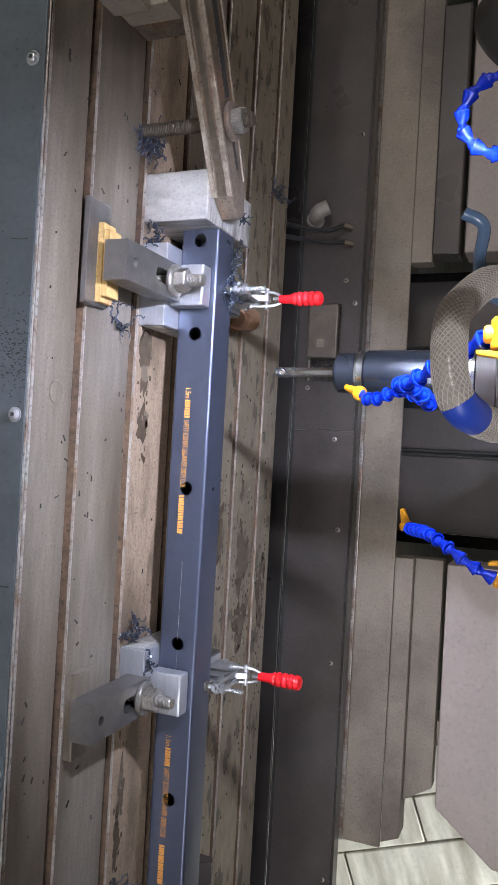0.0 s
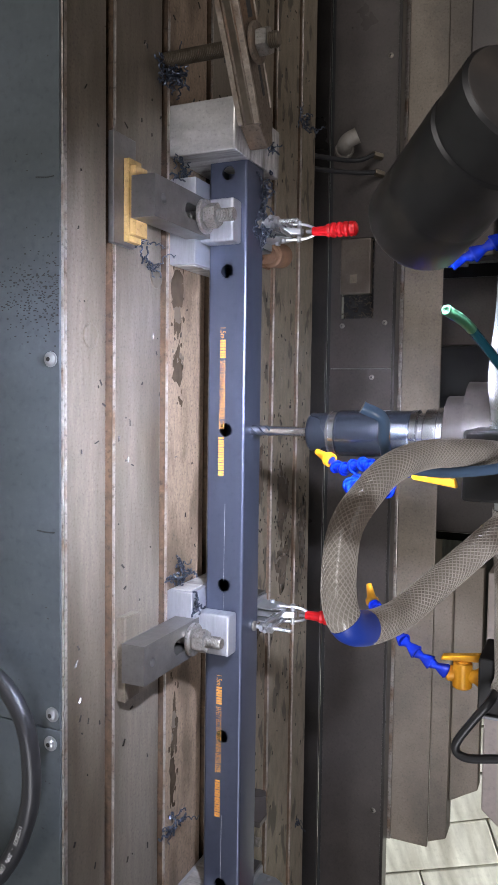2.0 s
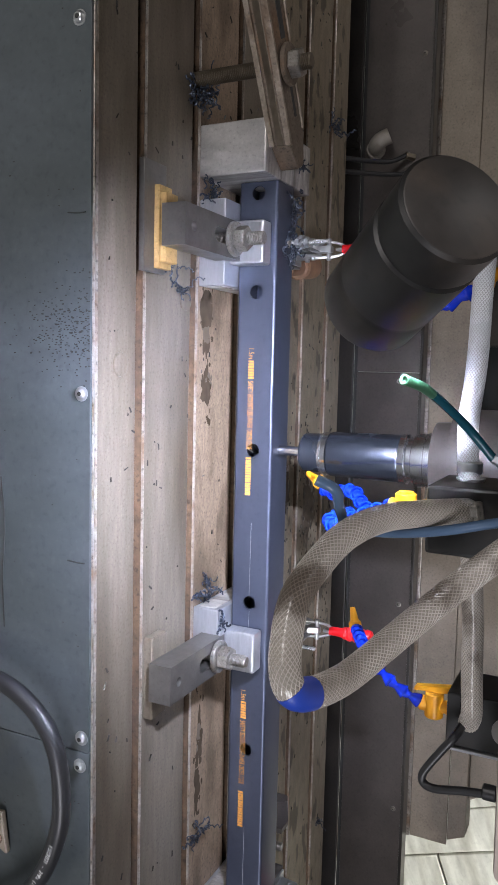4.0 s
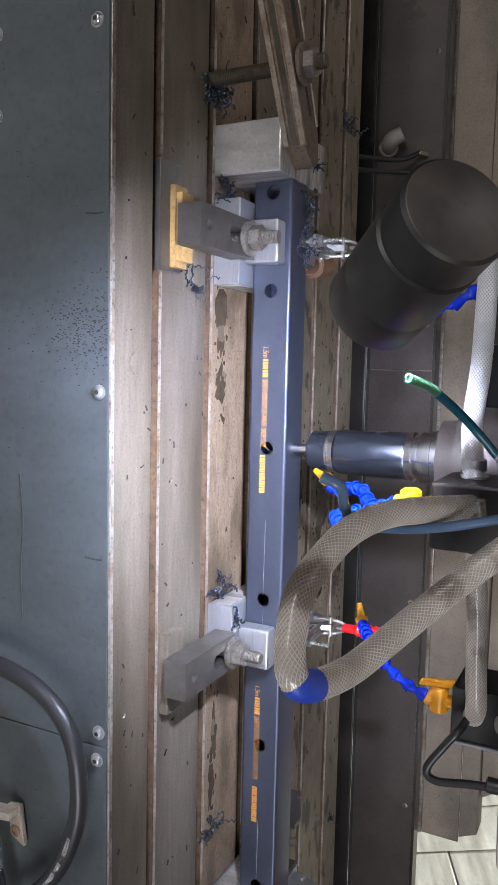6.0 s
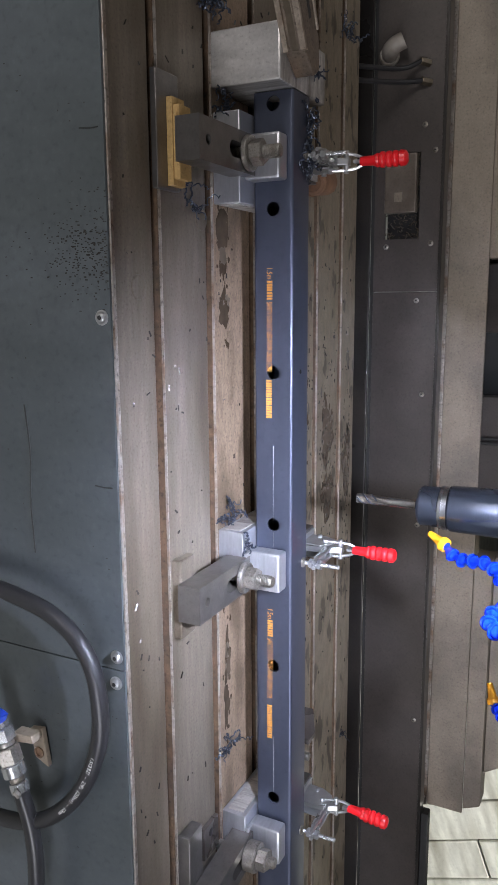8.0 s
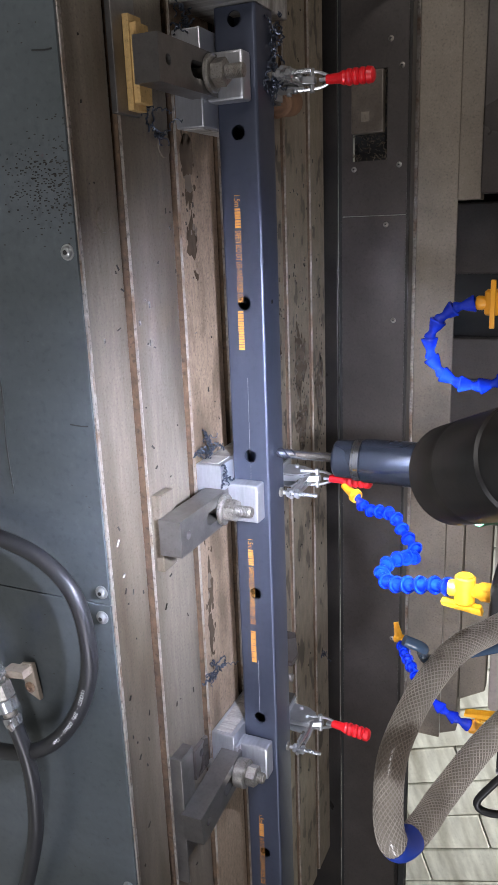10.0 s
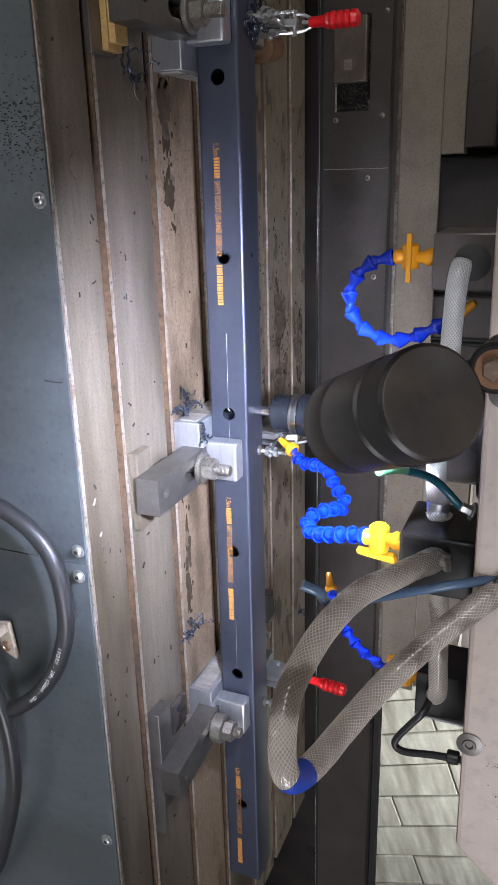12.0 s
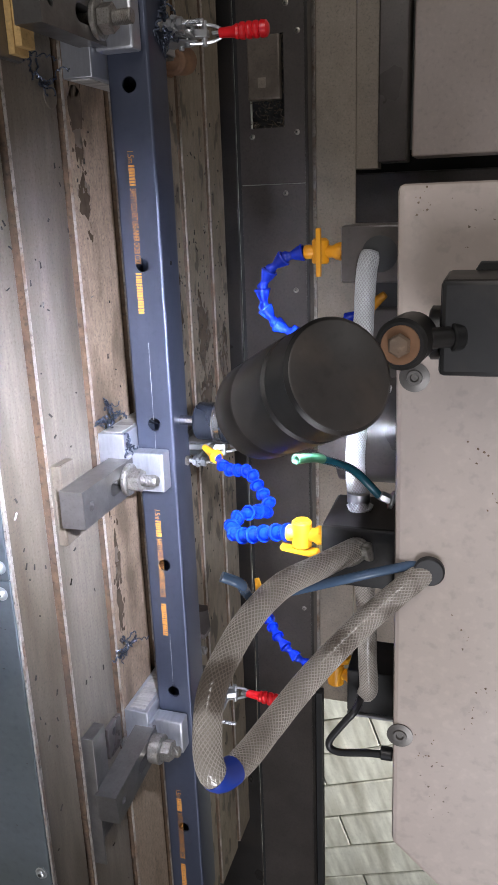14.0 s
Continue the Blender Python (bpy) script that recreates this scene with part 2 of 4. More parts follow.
def lathe(profile, m=None, n=28, bm=None):
    """Turns (radius, height) pairs round z, then places by m."""
    bm = bm or bmesh.new()
    m = m or Matrix()
    rings = []
    for r, z in profile:
        if r < 1e-6:
            rings.append([bm.verts.new(m @ Vector((0, 0, z)))])
        else:
            rings.append([bm.verts.new(m @ Vector((r * math.cos(2 * math.pi * i / n), r * math.sin(2 * math.pi * i / n), z))) for i in range(n)])
    for a, b in zip(rings, rings[1:]):
        for i in range(n):
            j = (i + 1) % n
            q = [a[i % len(a)], a[j % len(a)], b[j % len(b)], b[i % len(b)]]
            q = list(dict.fromkeys(q))
            if len(q) > 2:
                bm.faces.new(q)
    for ring in (rings[0], rings[-1]):
        if len(ring) > 2:
            bm.faces.new(ring)
    return bm


def cyl(r, a, b, bevel=0.0, n=24, bm=None, r2=None):
    a, b = Vector(a), Vector(b)
    m = Matrix.Translation(a) @ (b - a).to_track_quat("Z", "Y").to_matrix().to_4x4()
    h = (b - a).length
    r2 = r if r2 is None else r2
    prof = [(r, 0), (r2, h)] if not bevel else [(r - bevel, 0), (r, bevel), (r2, h - bevel), (r2 - bevel, h)]
    return lathe(prof, m, n, bm)


def spline(points, steps=10):
    """A smooth line through the points."""
    P = [Vector(p) for p in points]
    P = [2 * P[0] - P[1]] + P + [2 * P[-1] - P[-2]]
    out = []
    for i in range(1, len(P) - 2):
        a, b, c, d = P[i - 1:i + 3]
        for k in range(steps):
            t = k / steps
            out.append(0.5 * (2 * b + (c - a) * t + (2 * a - 5 * b + 4 * c - d) * t * t + (3 * b - a - 3 * c + d) * t ** 3))
    out.append(P[-2])
    return out


def sweep(line, radius, n=14, bm=None, caps=True):
    """A tube along a line; radius is a number or one for each point."""
    bm = bm or bmesh.new()
    R = radius if isinstance(radius, (list, tuple)) else [radius] * len(line)
    t0 = (line[1] - line[0]).normalized()
    u = t0.orthogonal().normalized()
    rings = []
    for i, p in enumerate(line):
        t = (line[min(i + 1, len(line) - 1)] - line[max(i - 1, 0)]).normalized()
        u = (u - t * u.dot(t)).normalized()
        v = t.cross(u)
        rings.append([bm.verts.new(p + R[i] * (math.cos(2 * math.pi * k / n) * u + math.sin(2 * math.pi * k / n) * v)) for k in range(n)])
    for a, b in zip(rings, rings[1:]):
        for k in range(n):
            bm.faces.new((a[k], a[(k + 1) % n], b[(k + 1) % n], b[k]))
    if caps:
        bm.faces.new(rings[0][::-1])
        bm.faces.new(rings[-1])
    return bm


def hexagon(r, a, b, bm=None):
    return cyl(r, a, b, 0.0012, 6, bm)


def thread(r, a, b, pitch=0.002, bm=None, n=14):
    """A threaded rod: a ridged lathe."""
    a, b = Vector(a), Vector(b)
    h = (b - a).length
    m = Matrix.Translation(a) @ (b - a).to_track_quat("Z", "Y").to_matrix().to_4x4()
    prof, z = [(r * 0.9, 0)], 0.0
    while z + pitch < h:
        prof += [(r, z + pitch * 0.3), (r, z + pitch * 0.5), (r * 0.86, z + pitch * 0.95)]
        z += pitch
    prof.append((r * 0.8, h))
    return lathe(prof, m, n, bm)


# ---- structure ----
TZ = 0.900                 # table top
SLOTS = [-0.155, -0.0445, 0.066, 0.1765, 0.287, 0.3975]
X0, X1 = -2.2, 1.228        # table ends
Y0, Y1 = -0.231, 0.474


def structure(name, bm, material, label, category):
    return tagged(part(name, bm, material), label, category, kind="structure")


floor = structure("floor", box((-12, -8, -0.2), (12, 12, 0.0)), M["concrete"], "dusty pale concrete workshop floor", "floor")
for nm, lo, hi in (("wall_north", (-12, 12, 0), (12, 12.2, 4.2)), ("wall_south", (-12, -8.2, 0), (12, -8, 4.2)),
                   ("wall_east", (12, -8, 0), (12.2, 12, 4.2)), ("wall_west", (-12.2, -8, 0), (-12, 12, 4.2))):
    structure(nm, box(lo, hi), M["wall"], "plain off-white painted workshop wall", "wall")
structure("ceiling", box((-12, -8, 4.2), (12, 12, 4.4)), M["wall"], "plain off-white workshop ceiling", "ceiling")

table = thing("machine_table", "long ground cast-iron machine table with rusty T-slots", "machine table", kind="structure")
ys = [Y0] + [v for s in SLOTS for v in (s - 0.008, s + 0.008)] + [Y1]
for i in range(0, len(ys), 2):
    k = i // 2
    part("table_strip", box((X0, ys[i], TZ - 0.028), (X1, ys[i + 1], TZ), 0.0015), M["table_brown" if k == 2 else "table_oily" if k > 3 else "table"], table)
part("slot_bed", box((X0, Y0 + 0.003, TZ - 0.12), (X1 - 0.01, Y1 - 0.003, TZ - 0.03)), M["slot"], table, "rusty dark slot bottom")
for s in SLOTS:
    part("slot_edge", box((X0, s + 0.0077, TZ - 0.0025), (X1 - 0.002, s + 0.0093, TZ + 0.0005), 0.0004), M["edge"], table, "worn slot edge with the highlight in its colour")
for s in SLOTS:
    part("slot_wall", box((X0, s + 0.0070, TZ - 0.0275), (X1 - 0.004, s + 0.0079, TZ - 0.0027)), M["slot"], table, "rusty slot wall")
part("front_edge", box((X0, Y0 - 0.0012, TZ - 0.006), (X1, Y0 + 0.003, TZ + 0.0006), 0.0006), M["edge"], table, "worn front edge with the highlight in its colour")
part("table_body", box((X0 + 0.01, Y0 + 0.03, 0.55), (X1 - 0.02, Y1 - 0.03, TZ - 0.125)), M["guard"], table)
part("machine_bed", box((X0 - 0.2, Y0 + 0.01, 0.0), (X1 - 0.1, 1.4, 0.545)), M["guard"], table)
for x, y in ((-0.176, -0.064), (-0.10, -0.19)):
    part("tapped_plug", lathe([(0.0, 0.0007), (0.009, 0.0007), (0.011, 0.0012), (0.0125, 0.0009), (0.013, -0.001)], pose(x, y, TZ)), M["table"], table, "round steel plug flush in the table")


def button_screw(parent, m, r=0.0056, finish="zinc"):
    part("screw", lathe([(r * 1.25, 0), (r * 1.25, r * 0.15), (r, r * 0.2), (r * 0.9, r * 0.55), (r * 0.6, r * 0.78), (r * 0.42, r * 0.8), (r * 0.38, r * 0.35), (0, r * 0.3)], m, 18), M[finish], parent, "domed socket screw")
    part("socket", lathe([(0, r * 0.805), (r * 0.40, r * 0.80), (r * 0.41, r * 0.7)], m, 6), M["dark"], parent)


apron = thing("front_apron", "oil-stained dark grey-green sheet steel apron with button screws", "machine guard", kind="structure")
for a, b in ((X0, 0.2695), (0.2705, X1 + 0.2)):
    part("apron_sheet", box((a, -0.272, 0.35), (b, -0.269, 0.9255), 0.0006), M["apron"], apron)
part("apron_edge", box((X0, -0.2685, 0.895), (X1 + 0.2, -0.2668, 0.9265), 0.0006), M["edge"], apron, "folded top edge with a painted highlight")
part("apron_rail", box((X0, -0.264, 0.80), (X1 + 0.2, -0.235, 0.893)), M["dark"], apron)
for x, z in ((-0.072, 0.918), (0.256, 0.919), (0.284, 0.917), (-0.401, 0.915), (-0.407, 0.797), (-0.332, 0.796), (0.62, 0.917), (-0.75, 0.915)):
    button_screw(apron, pose(x, -0.272, z - 0.002, 90, 0, 0))
scratch = spline([(0.012, -0.2723, 0.818), (0.06, -0.2723, 0.822), (0.11, -0.2723, 0.819), (0.163, -0.2723, 0.821)])
part("scratch", sweep(scratch, 0.0009, 5), M["dark"], apron, "thin dark scratch")
for x, z, a in ((-0.235, 0.912, 0.004), (0.085, 0.912, 0.003)):
    part("scratch", sweep(spline([(x, -0.2723, z - 0.012), (x + a * 0.3, -0.2723, z), (x + a * 0.2, -0.2723, z + 0.008)]), 0.0007, 5), M["dark"], apron)

r = random.Random(21)
bm = bmesh.new()
for _ in range(420):
    x, z = r.gauss(-0.130, 0.020), 0.925 - abs(r.gauss(0, 0.035))
    if r.random() < 0.16:
        x, z = r.uniform(-0.5, 0.7), r.uniform(0.78, 0.92)
    w, h = r.uniform(0.0003, 0.0007), r.uniform(0.0005, 0.0015)
    bm.faces.new([bm.verts.new(q) for q in ((x - w, -0.2724, z - h), (x + w, -0.2724, z - h * 0.8), (x + w * 0.8, -0.2724, z + h), (x - w, -0.2724, z + h * 0.9))])
part("scuff_mark", bm, M["foot"], apron, "dark stippled scuff marks")["kind"] = "stuff"

cover = thing("rear_way_cover", "dark brown-black oily steel way cover behind the table", "way cover", kind="structure")
CY = 0.66
PK = (-0.357, -0.199, 0.895, 0.9615)       # pocket opening


def plate_with_opening(x0, x1, z0, z1, o, y0, y1):
    bm = bmesh.new()
    for lo, hi in (((x0, z0), (o[0], z1)), ((o[1], z0), (x1, z1)), ((o[0], z0), (o[1], o[2])), ((o[0], o[3]), (o[1], z1))):
        box((lo[0], y0, lo[1]), (hi[0], y1, hi[1]), bm=bm)
    bmesh.ops.remove_doubles(bm, verts=bm.verts, dist=1e-5)
    return bm


part("cover_panel", plate_with_opening(X0, -0.0995, 0.8735, 1.0, PK, CY, CY + 0.004), M["cover"], cover)
part("cover_panel", box((-0.0985, CY, 0.8735), (X1 + 1.2, CY + 0.004, 1.0), 0.0006), M["cover"], cover)
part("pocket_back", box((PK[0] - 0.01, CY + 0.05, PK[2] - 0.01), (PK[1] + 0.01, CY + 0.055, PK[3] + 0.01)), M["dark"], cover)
part("pocket_plate", box((-0.356, CY - 0.006, 0.8935), (-0.247, CY + 0.012, 0.9555), 0.003), M["plate"], cover, "grey plate closing most of the pocket")
part("plate_label", box((-0.285, CY - 0.0075, 0.914), (-0.268, CY - 0.0062, 0.929)), M["guard"], cover)
# Foot colour is near black to hold the shadow in the table gap.
part("cover_foot", box((X0, CY - 0.006, 0.45), (X1 + 1.2, CY + 0.002, 0.866), 0.001), M["foot"], cover)
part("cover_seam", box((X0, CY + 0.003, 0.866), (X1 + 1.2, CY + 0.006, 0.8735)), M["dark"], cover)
part("cover_lip", box((X0, CY - 0.004, 1.0005), (X1 + 1.2, CY + 0.03, 1.007), 0.001), M["foot"], cover)
part("end_seal", box((1.02, CY + 0.006, 1.0075), (X1 + 1.2, CY + 0.03, 1.022), 0.001), M["dark"], cover, "black rubber edge seal")
part("chip_trough", box((X0, Y1 + 0.002, 0.70), (X1 + 1.2, CY - 0.008, 0.72)), M["foot"], cover)
for x, z in ((-0.082, 0.961), (-0.404, 0.967), (-0.358, 0.988), (-0.185, 0.898), (-0.189, 0.985), (0.368, 0.978), (0.10, 0.978), (0.8, 0.985), (-0.7, 0.985)):
    button_screw(cover, pose(x, CY, z, 90, 0, 0), 0.0042, "bolt")

# hoses and elbow on the way cover
elbow = thing("pipe_elbow", "dirty white plastic pipe elbow on the way cover", "pipe fitting")
part("elbow_pipe", sweep(spline([(-0.530, CY, 0.898), (-0.533, CY - 0.02, 0.902), (-0.539, CY - 0.032, 0.913), (-0.547, CY - 0.03, 0.931)]), 0.015), M["elbow"], elbow)
part("collar", cyl(0.0185, (-0.530, CY + 0.0, 0.896), (-0.530, CY - 0.012, 0.899), 0.002), M["elbow"], elbow)
for x0, xa, za in ((-0.478, -0.512, 0.972), (-0.455, -0.478, 0.975)):
    lh = thing("lube_hose", "thin black lubrication hose with brass-ended fitting", "hose")
    part("tube", sweep(spline([(x0, Y1 + 0.004, 0.875), (x0 - 0.006, 0.53, 0.885), (x0 - 0.018, 0.62, 0.93), (xa, CY - 0.012, za - 0.012)]), 0.0045), M["rubber"], lh)
    part("fitting", hexagon(0.0075, (xa, CY - 0.014, za - 0.014), (xa + 0.002, CY + 0.002, za)), M["stud"], lh)

# ---- the travelling column ----
column = thing("machine_column", "travelling machine column with grey-brown guards and cream covers", "machine column")
part("apron_guard", box((-1.7, 0.745, 1.0015), (0.90, 0.752, 1.08), 0.002), M["guard"], column)
part("guard_rim", box((-1.7, 0.741, 0.994), (0.90, 0.7445, 1.002), 0.0015), M["edge"], column, "worn guard rim with its lit edge in the colour")
part("guard_floor", box((-1.7, 0.75, 0.9885), (0.90, 1.3, 0.9985)), M["guard"], column)
part("left_lower_cover", box((-1.7, 0.755, 1.076), (-0.312, 0.80, 1.122), 0.002), M["guard"], column)
part("left_step_cover", box((-0.835, 0.735, 1.123), (-0.322, 0.80, 1.178), 0.003), M["cover"], column)
part("left_cream_cover", box((-1.7, 0.76, 1.184), (-0.33, 0.85, 2.3), 0.004), M["cream"], column)
part("right_lower_cover", prism([(0.30, 1.081), (0.888, 1.081), (0.872, 1.118), (0.30, 1.118)], "y", 0.745, 0.80, 0.002), M["guard"], column)
part("right_step_cover", prism([(0.30, 1.119), (0.80, 1.119), (0.765, 1.176), (0.30, 1.176)], "y", 0.765, 0.80, 0.002), M["guard"], column)
part("right_cream_cover", prism([(0.304, 1.186), (0.793, 1.186), (0.89, 1.30), (0.89, 2.3), (0.304, 2.3)], "y", 0.745, 0.85, 0.003), M["cream"], column)
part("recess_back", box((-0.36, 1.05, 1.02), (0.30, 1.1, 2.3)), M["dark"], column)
part("slide_plate", box((-0.02, 0.92, 1.03), (0.26, 0.95, 2.2), 0.004), M["cover"], column)
part("slide_plate", box((-0.31, 0.92, 1.03), (-0.16, 0.95, 2.2), 0.004), M["cover"], column)
for x in (0.075, 0.085):
    part("slide_rail", cyl(0.004, (x, 0.915, 1.04), (x, 0.915, 2.2)), M["dark"], column)

# ---- the milling head: local origin at the holder's nose, z up the spindle ----
head = thing("milling_head", "cream-painted milling head with black lamp, tool holder and hoses", "milling head")
cut = part("cutter", lathe([(0, -0.0765), (0.0055, -0.0765), (0.006, -0.0755), (0.006, -0.002), (0.006, 0)], n=20), M["carbide"], head, "bright carbide end mill")
fl = bmesh.new()
for k in range(3):
    sweep([Vector((0.0052 * math.cos(a * 0.22 + k * 2.094), 0.0052 * math.sin(a * 0.22 + k * 2.094), -0.0755 + a * 0.0012)) for a in range(22)], 0.0013, 6, fl)
part("flute", fl, M["holder"], cut)
part("collet_nut", lathe([(0.0075, -0.004), (0.0085, 0), (0.0205, 0), (0.0232, 0.003), (0.0235, 0.0235), (0.0225, 0.0245)]), M["holder"], head)
part("balance_ring", lathe([(0.0225, 0.0245), (0.0252, 0.025), (0.0255, 0.0275), (0.0248, 0.028), (0.0255, 0.0285), (0.0255, 0.0345), (0.024, 0.0352)]), M["chrome"], head, "knurled bright balance ring")
part("holder_body", lathe([(0.024, 0.0352), (0.0265, 0.037), (0.0268, 0.05), (0.0275, 0.119), (0.0268, 0.121)]), M["holder"], head, "smooth blue-grey tool holder shank")
part("holder_flange", lathe([(0.0268, 0.121), (0.0285, 0.1215), (0.0288, 0.128), (0.025, 0.13), (0.025, 0.135), (0.0295, 0.137), (0.0302, 0.143), (0.0302, 0.150), (0.0315, 0.151), (0.0315, 0.157), (0.03, 0.158)]), M["chrome"], head, "grooved bright steel flange")
part("drive_key", box((-0.034, -0.018, 0.157), (-0.012, 0.012, 0.182), 0.002), M["bolt"], head)
part("drive_key", box((0.012, -0.018, 0.157), (0.034, 0.012, 0.182), 0.002), M["bolt"], head)
part("spindle_nose", lathe([(0.03, 0.158), (0.044, 0.160), (0.045, 0.18), (0.06, 0.182), (0.06, 0.25), (0.075, 0.252), (0.075, 0.34)], n=36), M["cover"], head)
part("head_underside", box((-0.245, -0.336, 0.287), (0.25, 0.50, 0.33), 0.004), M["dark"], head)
panel = part("front_panel", prism([(-0.260, 0.279), (0.236, 0.285), (0.330, 0.385), (0.330, 0.95), (-0.260, 0.95)], "y", -0.355, -0.337, 0.004), M["cream"], head, "cream painted sheet panel with chipped paint")
part("side_panel", box((-0.260, -0.3365, 0.280), (-0.246, 0.5, 0.95), 0.003), M["cream"], head)
chips = bmesh.new()
rnd = random.Random(5)
for cx, cz, n, sp in ((-0.09, 0.335, 9, 0.008), (-0.06, 0.35, 8, 0.006), (-0.235, 0.325, 9, 0.009), (-0.254, 0.294, 26, 0.008), (0.10, 0.345, 14, 0.012), (0.155, 0.31, 16, 0.010), (0.20, 0.32, 12, 0.012), (0.05, 0.33, 6, 0.01), (0.25, 0.29, 14, 0.008)):
    for _ in range(n):
        x, z, r = cx + rnd.gauss(0, sp), cz + rnd.gauss(0, sp * 0.8), rnd.uniform(0.0002, 0.0009)
        if -0.258 < x < 0.24 and 0.288 < z < 0.9:
            k = rnd.randint(5, 7)
            ang = sorted(rnd.uniform(0, 6.283) for _ in range(k))
            vs = [chips.verts.new((x + r * rnd.uniform(0.6, 1.5) * math.cos(a), -0.3555, z + r * rnd.uniform(0.6, 1.6) * math.sin(a))) for a in ang]
            chips.faces.new(vs)
part("paint_chip", chips, M["rust"], panel, "small dark chips in the paint")["kind"] = "stuff"
part("panel_screw", lathe([(0.0098, 0), (0.0098, 0.0008), (0.0052, 0.0012), (0.0048, 0.0022), (0.0030, 0.0022), (0.0022, 0.0008), (0, 0.0008)], pose(0.134, -0.3552, 0.2895, 90, 0, 0)), M["steel"], panel, "steel screw on a wide washer")
part("panel_screw", lathe([(0.0098, 0), (0.0098, 0.0008), (0.0052, 0.0012), (0.0048, 0.0022), (0.0030, 0.0022), (0.0022, 0.0008), (0, 0.0008)], pose(-0.141, -0.3552, 0.2925, 90, 0, 0)), M["steel"], panel)

# work lamp on its jointed arm
LA = Vector((-0.173, -0.500, 0.271))
LD = (Vector((0.068, -0.07, -0.11)) - LA).normalized()
LM = Matrix.Translation(LA) @ LD.to_track_quat("Z", "Y").to_matrix().to_4x4() @ Matrix.Scale(0.78, 4)
lamp = part("lamp_body", lathe([(0, 0), (0.0345, 0), (0.0368, 0.002), (0.0368, 0.03), (0.0352, 0.031), (0.0352, 0.034), (0.0375, 0.0355), (0.0375, 0.088), (0.037, 0.09), (0.0375, 0.092), (0.0375, 0.122), (0.034, 0.128), (0.032, 0.128), (0.032, 0.074), (0, 0.074)], LM, 40), M["black"], head, "black cylindrical work lamp")
part("lamp_glass", lathe([(0, 0.0765), (0.0255, 0.0760)], LM, 24), M["led"], lamp, "glowing white lamp lens")
# Cap colour, lighter than the body, holds dust and the light it reflects.
part("lamp_cap", lathe([(0, -0.0008), (0.0335, -0.0008), (0.0344, -0.0002), (0.0344, 0.0004)], LM, 40), M["dusty"], lamp, "dusty grey-brown rear cap with its sheen in the colour")
part("lamp_screw", cyl(0.0022, LM @ Vector((0.0, 0.037, 0.006)), LM @ Vector((0, 0.0385, 0.006))), M["chrome"], lamp)
arm = part("lamp_arm", sweep([Vector((-0.166, -0.448, 0.266)), Vector((-0.172, -0.436, 0.282)), Vector((-0.178, -0.424, 0.295))], 0.0085, 20), M["black"], head)
part("pivot", cyl(0.0140, (-0.178, -0.446, 0.293), (-0.177, -0.410, 0.296), 0.002), M["black"], arm)
part("pivot_washer", cyl(0.0105, (-0.1782, -0.4475, 0.2928), (-0.178, -0.4462, 0.293), 0.0004), M["rust_bright"], arm, "rusty copper washer")
part("pivot_bolt", hexagon(0.0064, (-0.1784, -0.4520, 0.2925), (-0.1782, -0.4475, 0.2928)), M["rust"], arm)
part("arm_rod", cyl(0.0058, (-0.178, -0.425, 0.305), (-0.178, -0.405, 0.340), 0.001), M["black"], arm)
part("rod_collar", cyl(0.0082, (-0.178, -0.4185, 0.3165), (-0.178, -0.4150, 0.3225), 0.001), M["black"], arm)
bkt = part("lamp_bracket", box((-0.209, -0.420, 0.311), (-0.156, -0.356, 0.40), 0.003), M["black"], head, "black lamp mounting block")
part("socket_ring", lathe([(0.009, 0), (0.0155, 0), (0.0155, 0.005), (0.013, 0.0065), (0.009, 0.0065)], pose(-0.177, -0.398, 0.3105, 180, 0, 0)), M["black"], bkt)
part("bracket_foot", prism([(-0.214, 0.330), (-0.2, 0.322), (-0.148, 0.322), (-0.148, 0.41), (-0.214, 0.41)], "y", -0.3615, -0.3555, 0.001), M["dark"], bkt)

# coolant manifold blocks, valves and hoses
b1 = part("manifold_block", box((-0.0205, -0.330, 0.2245), (0.028, -0.262, 0.286), 0.0025), M["black"], head, "black coolant manifold block")
b2 = part("manifold_block", box((-0.234, -0.262, 0.227), (-0.192, -0.20, 0.286), 0.0015), M["cover"], head, "dark steel coolant manifold block")
b3 = part("manifold_block", box((0.164, -0.236, 0.228), (0.209, -0.18, 0.286), 0.0015), M["black"], head)
part("cover_plate", box((0.2095, -0.238, 0.228), (0.2125, -0.178, 0.286), 0.001), M["alu"], b3)


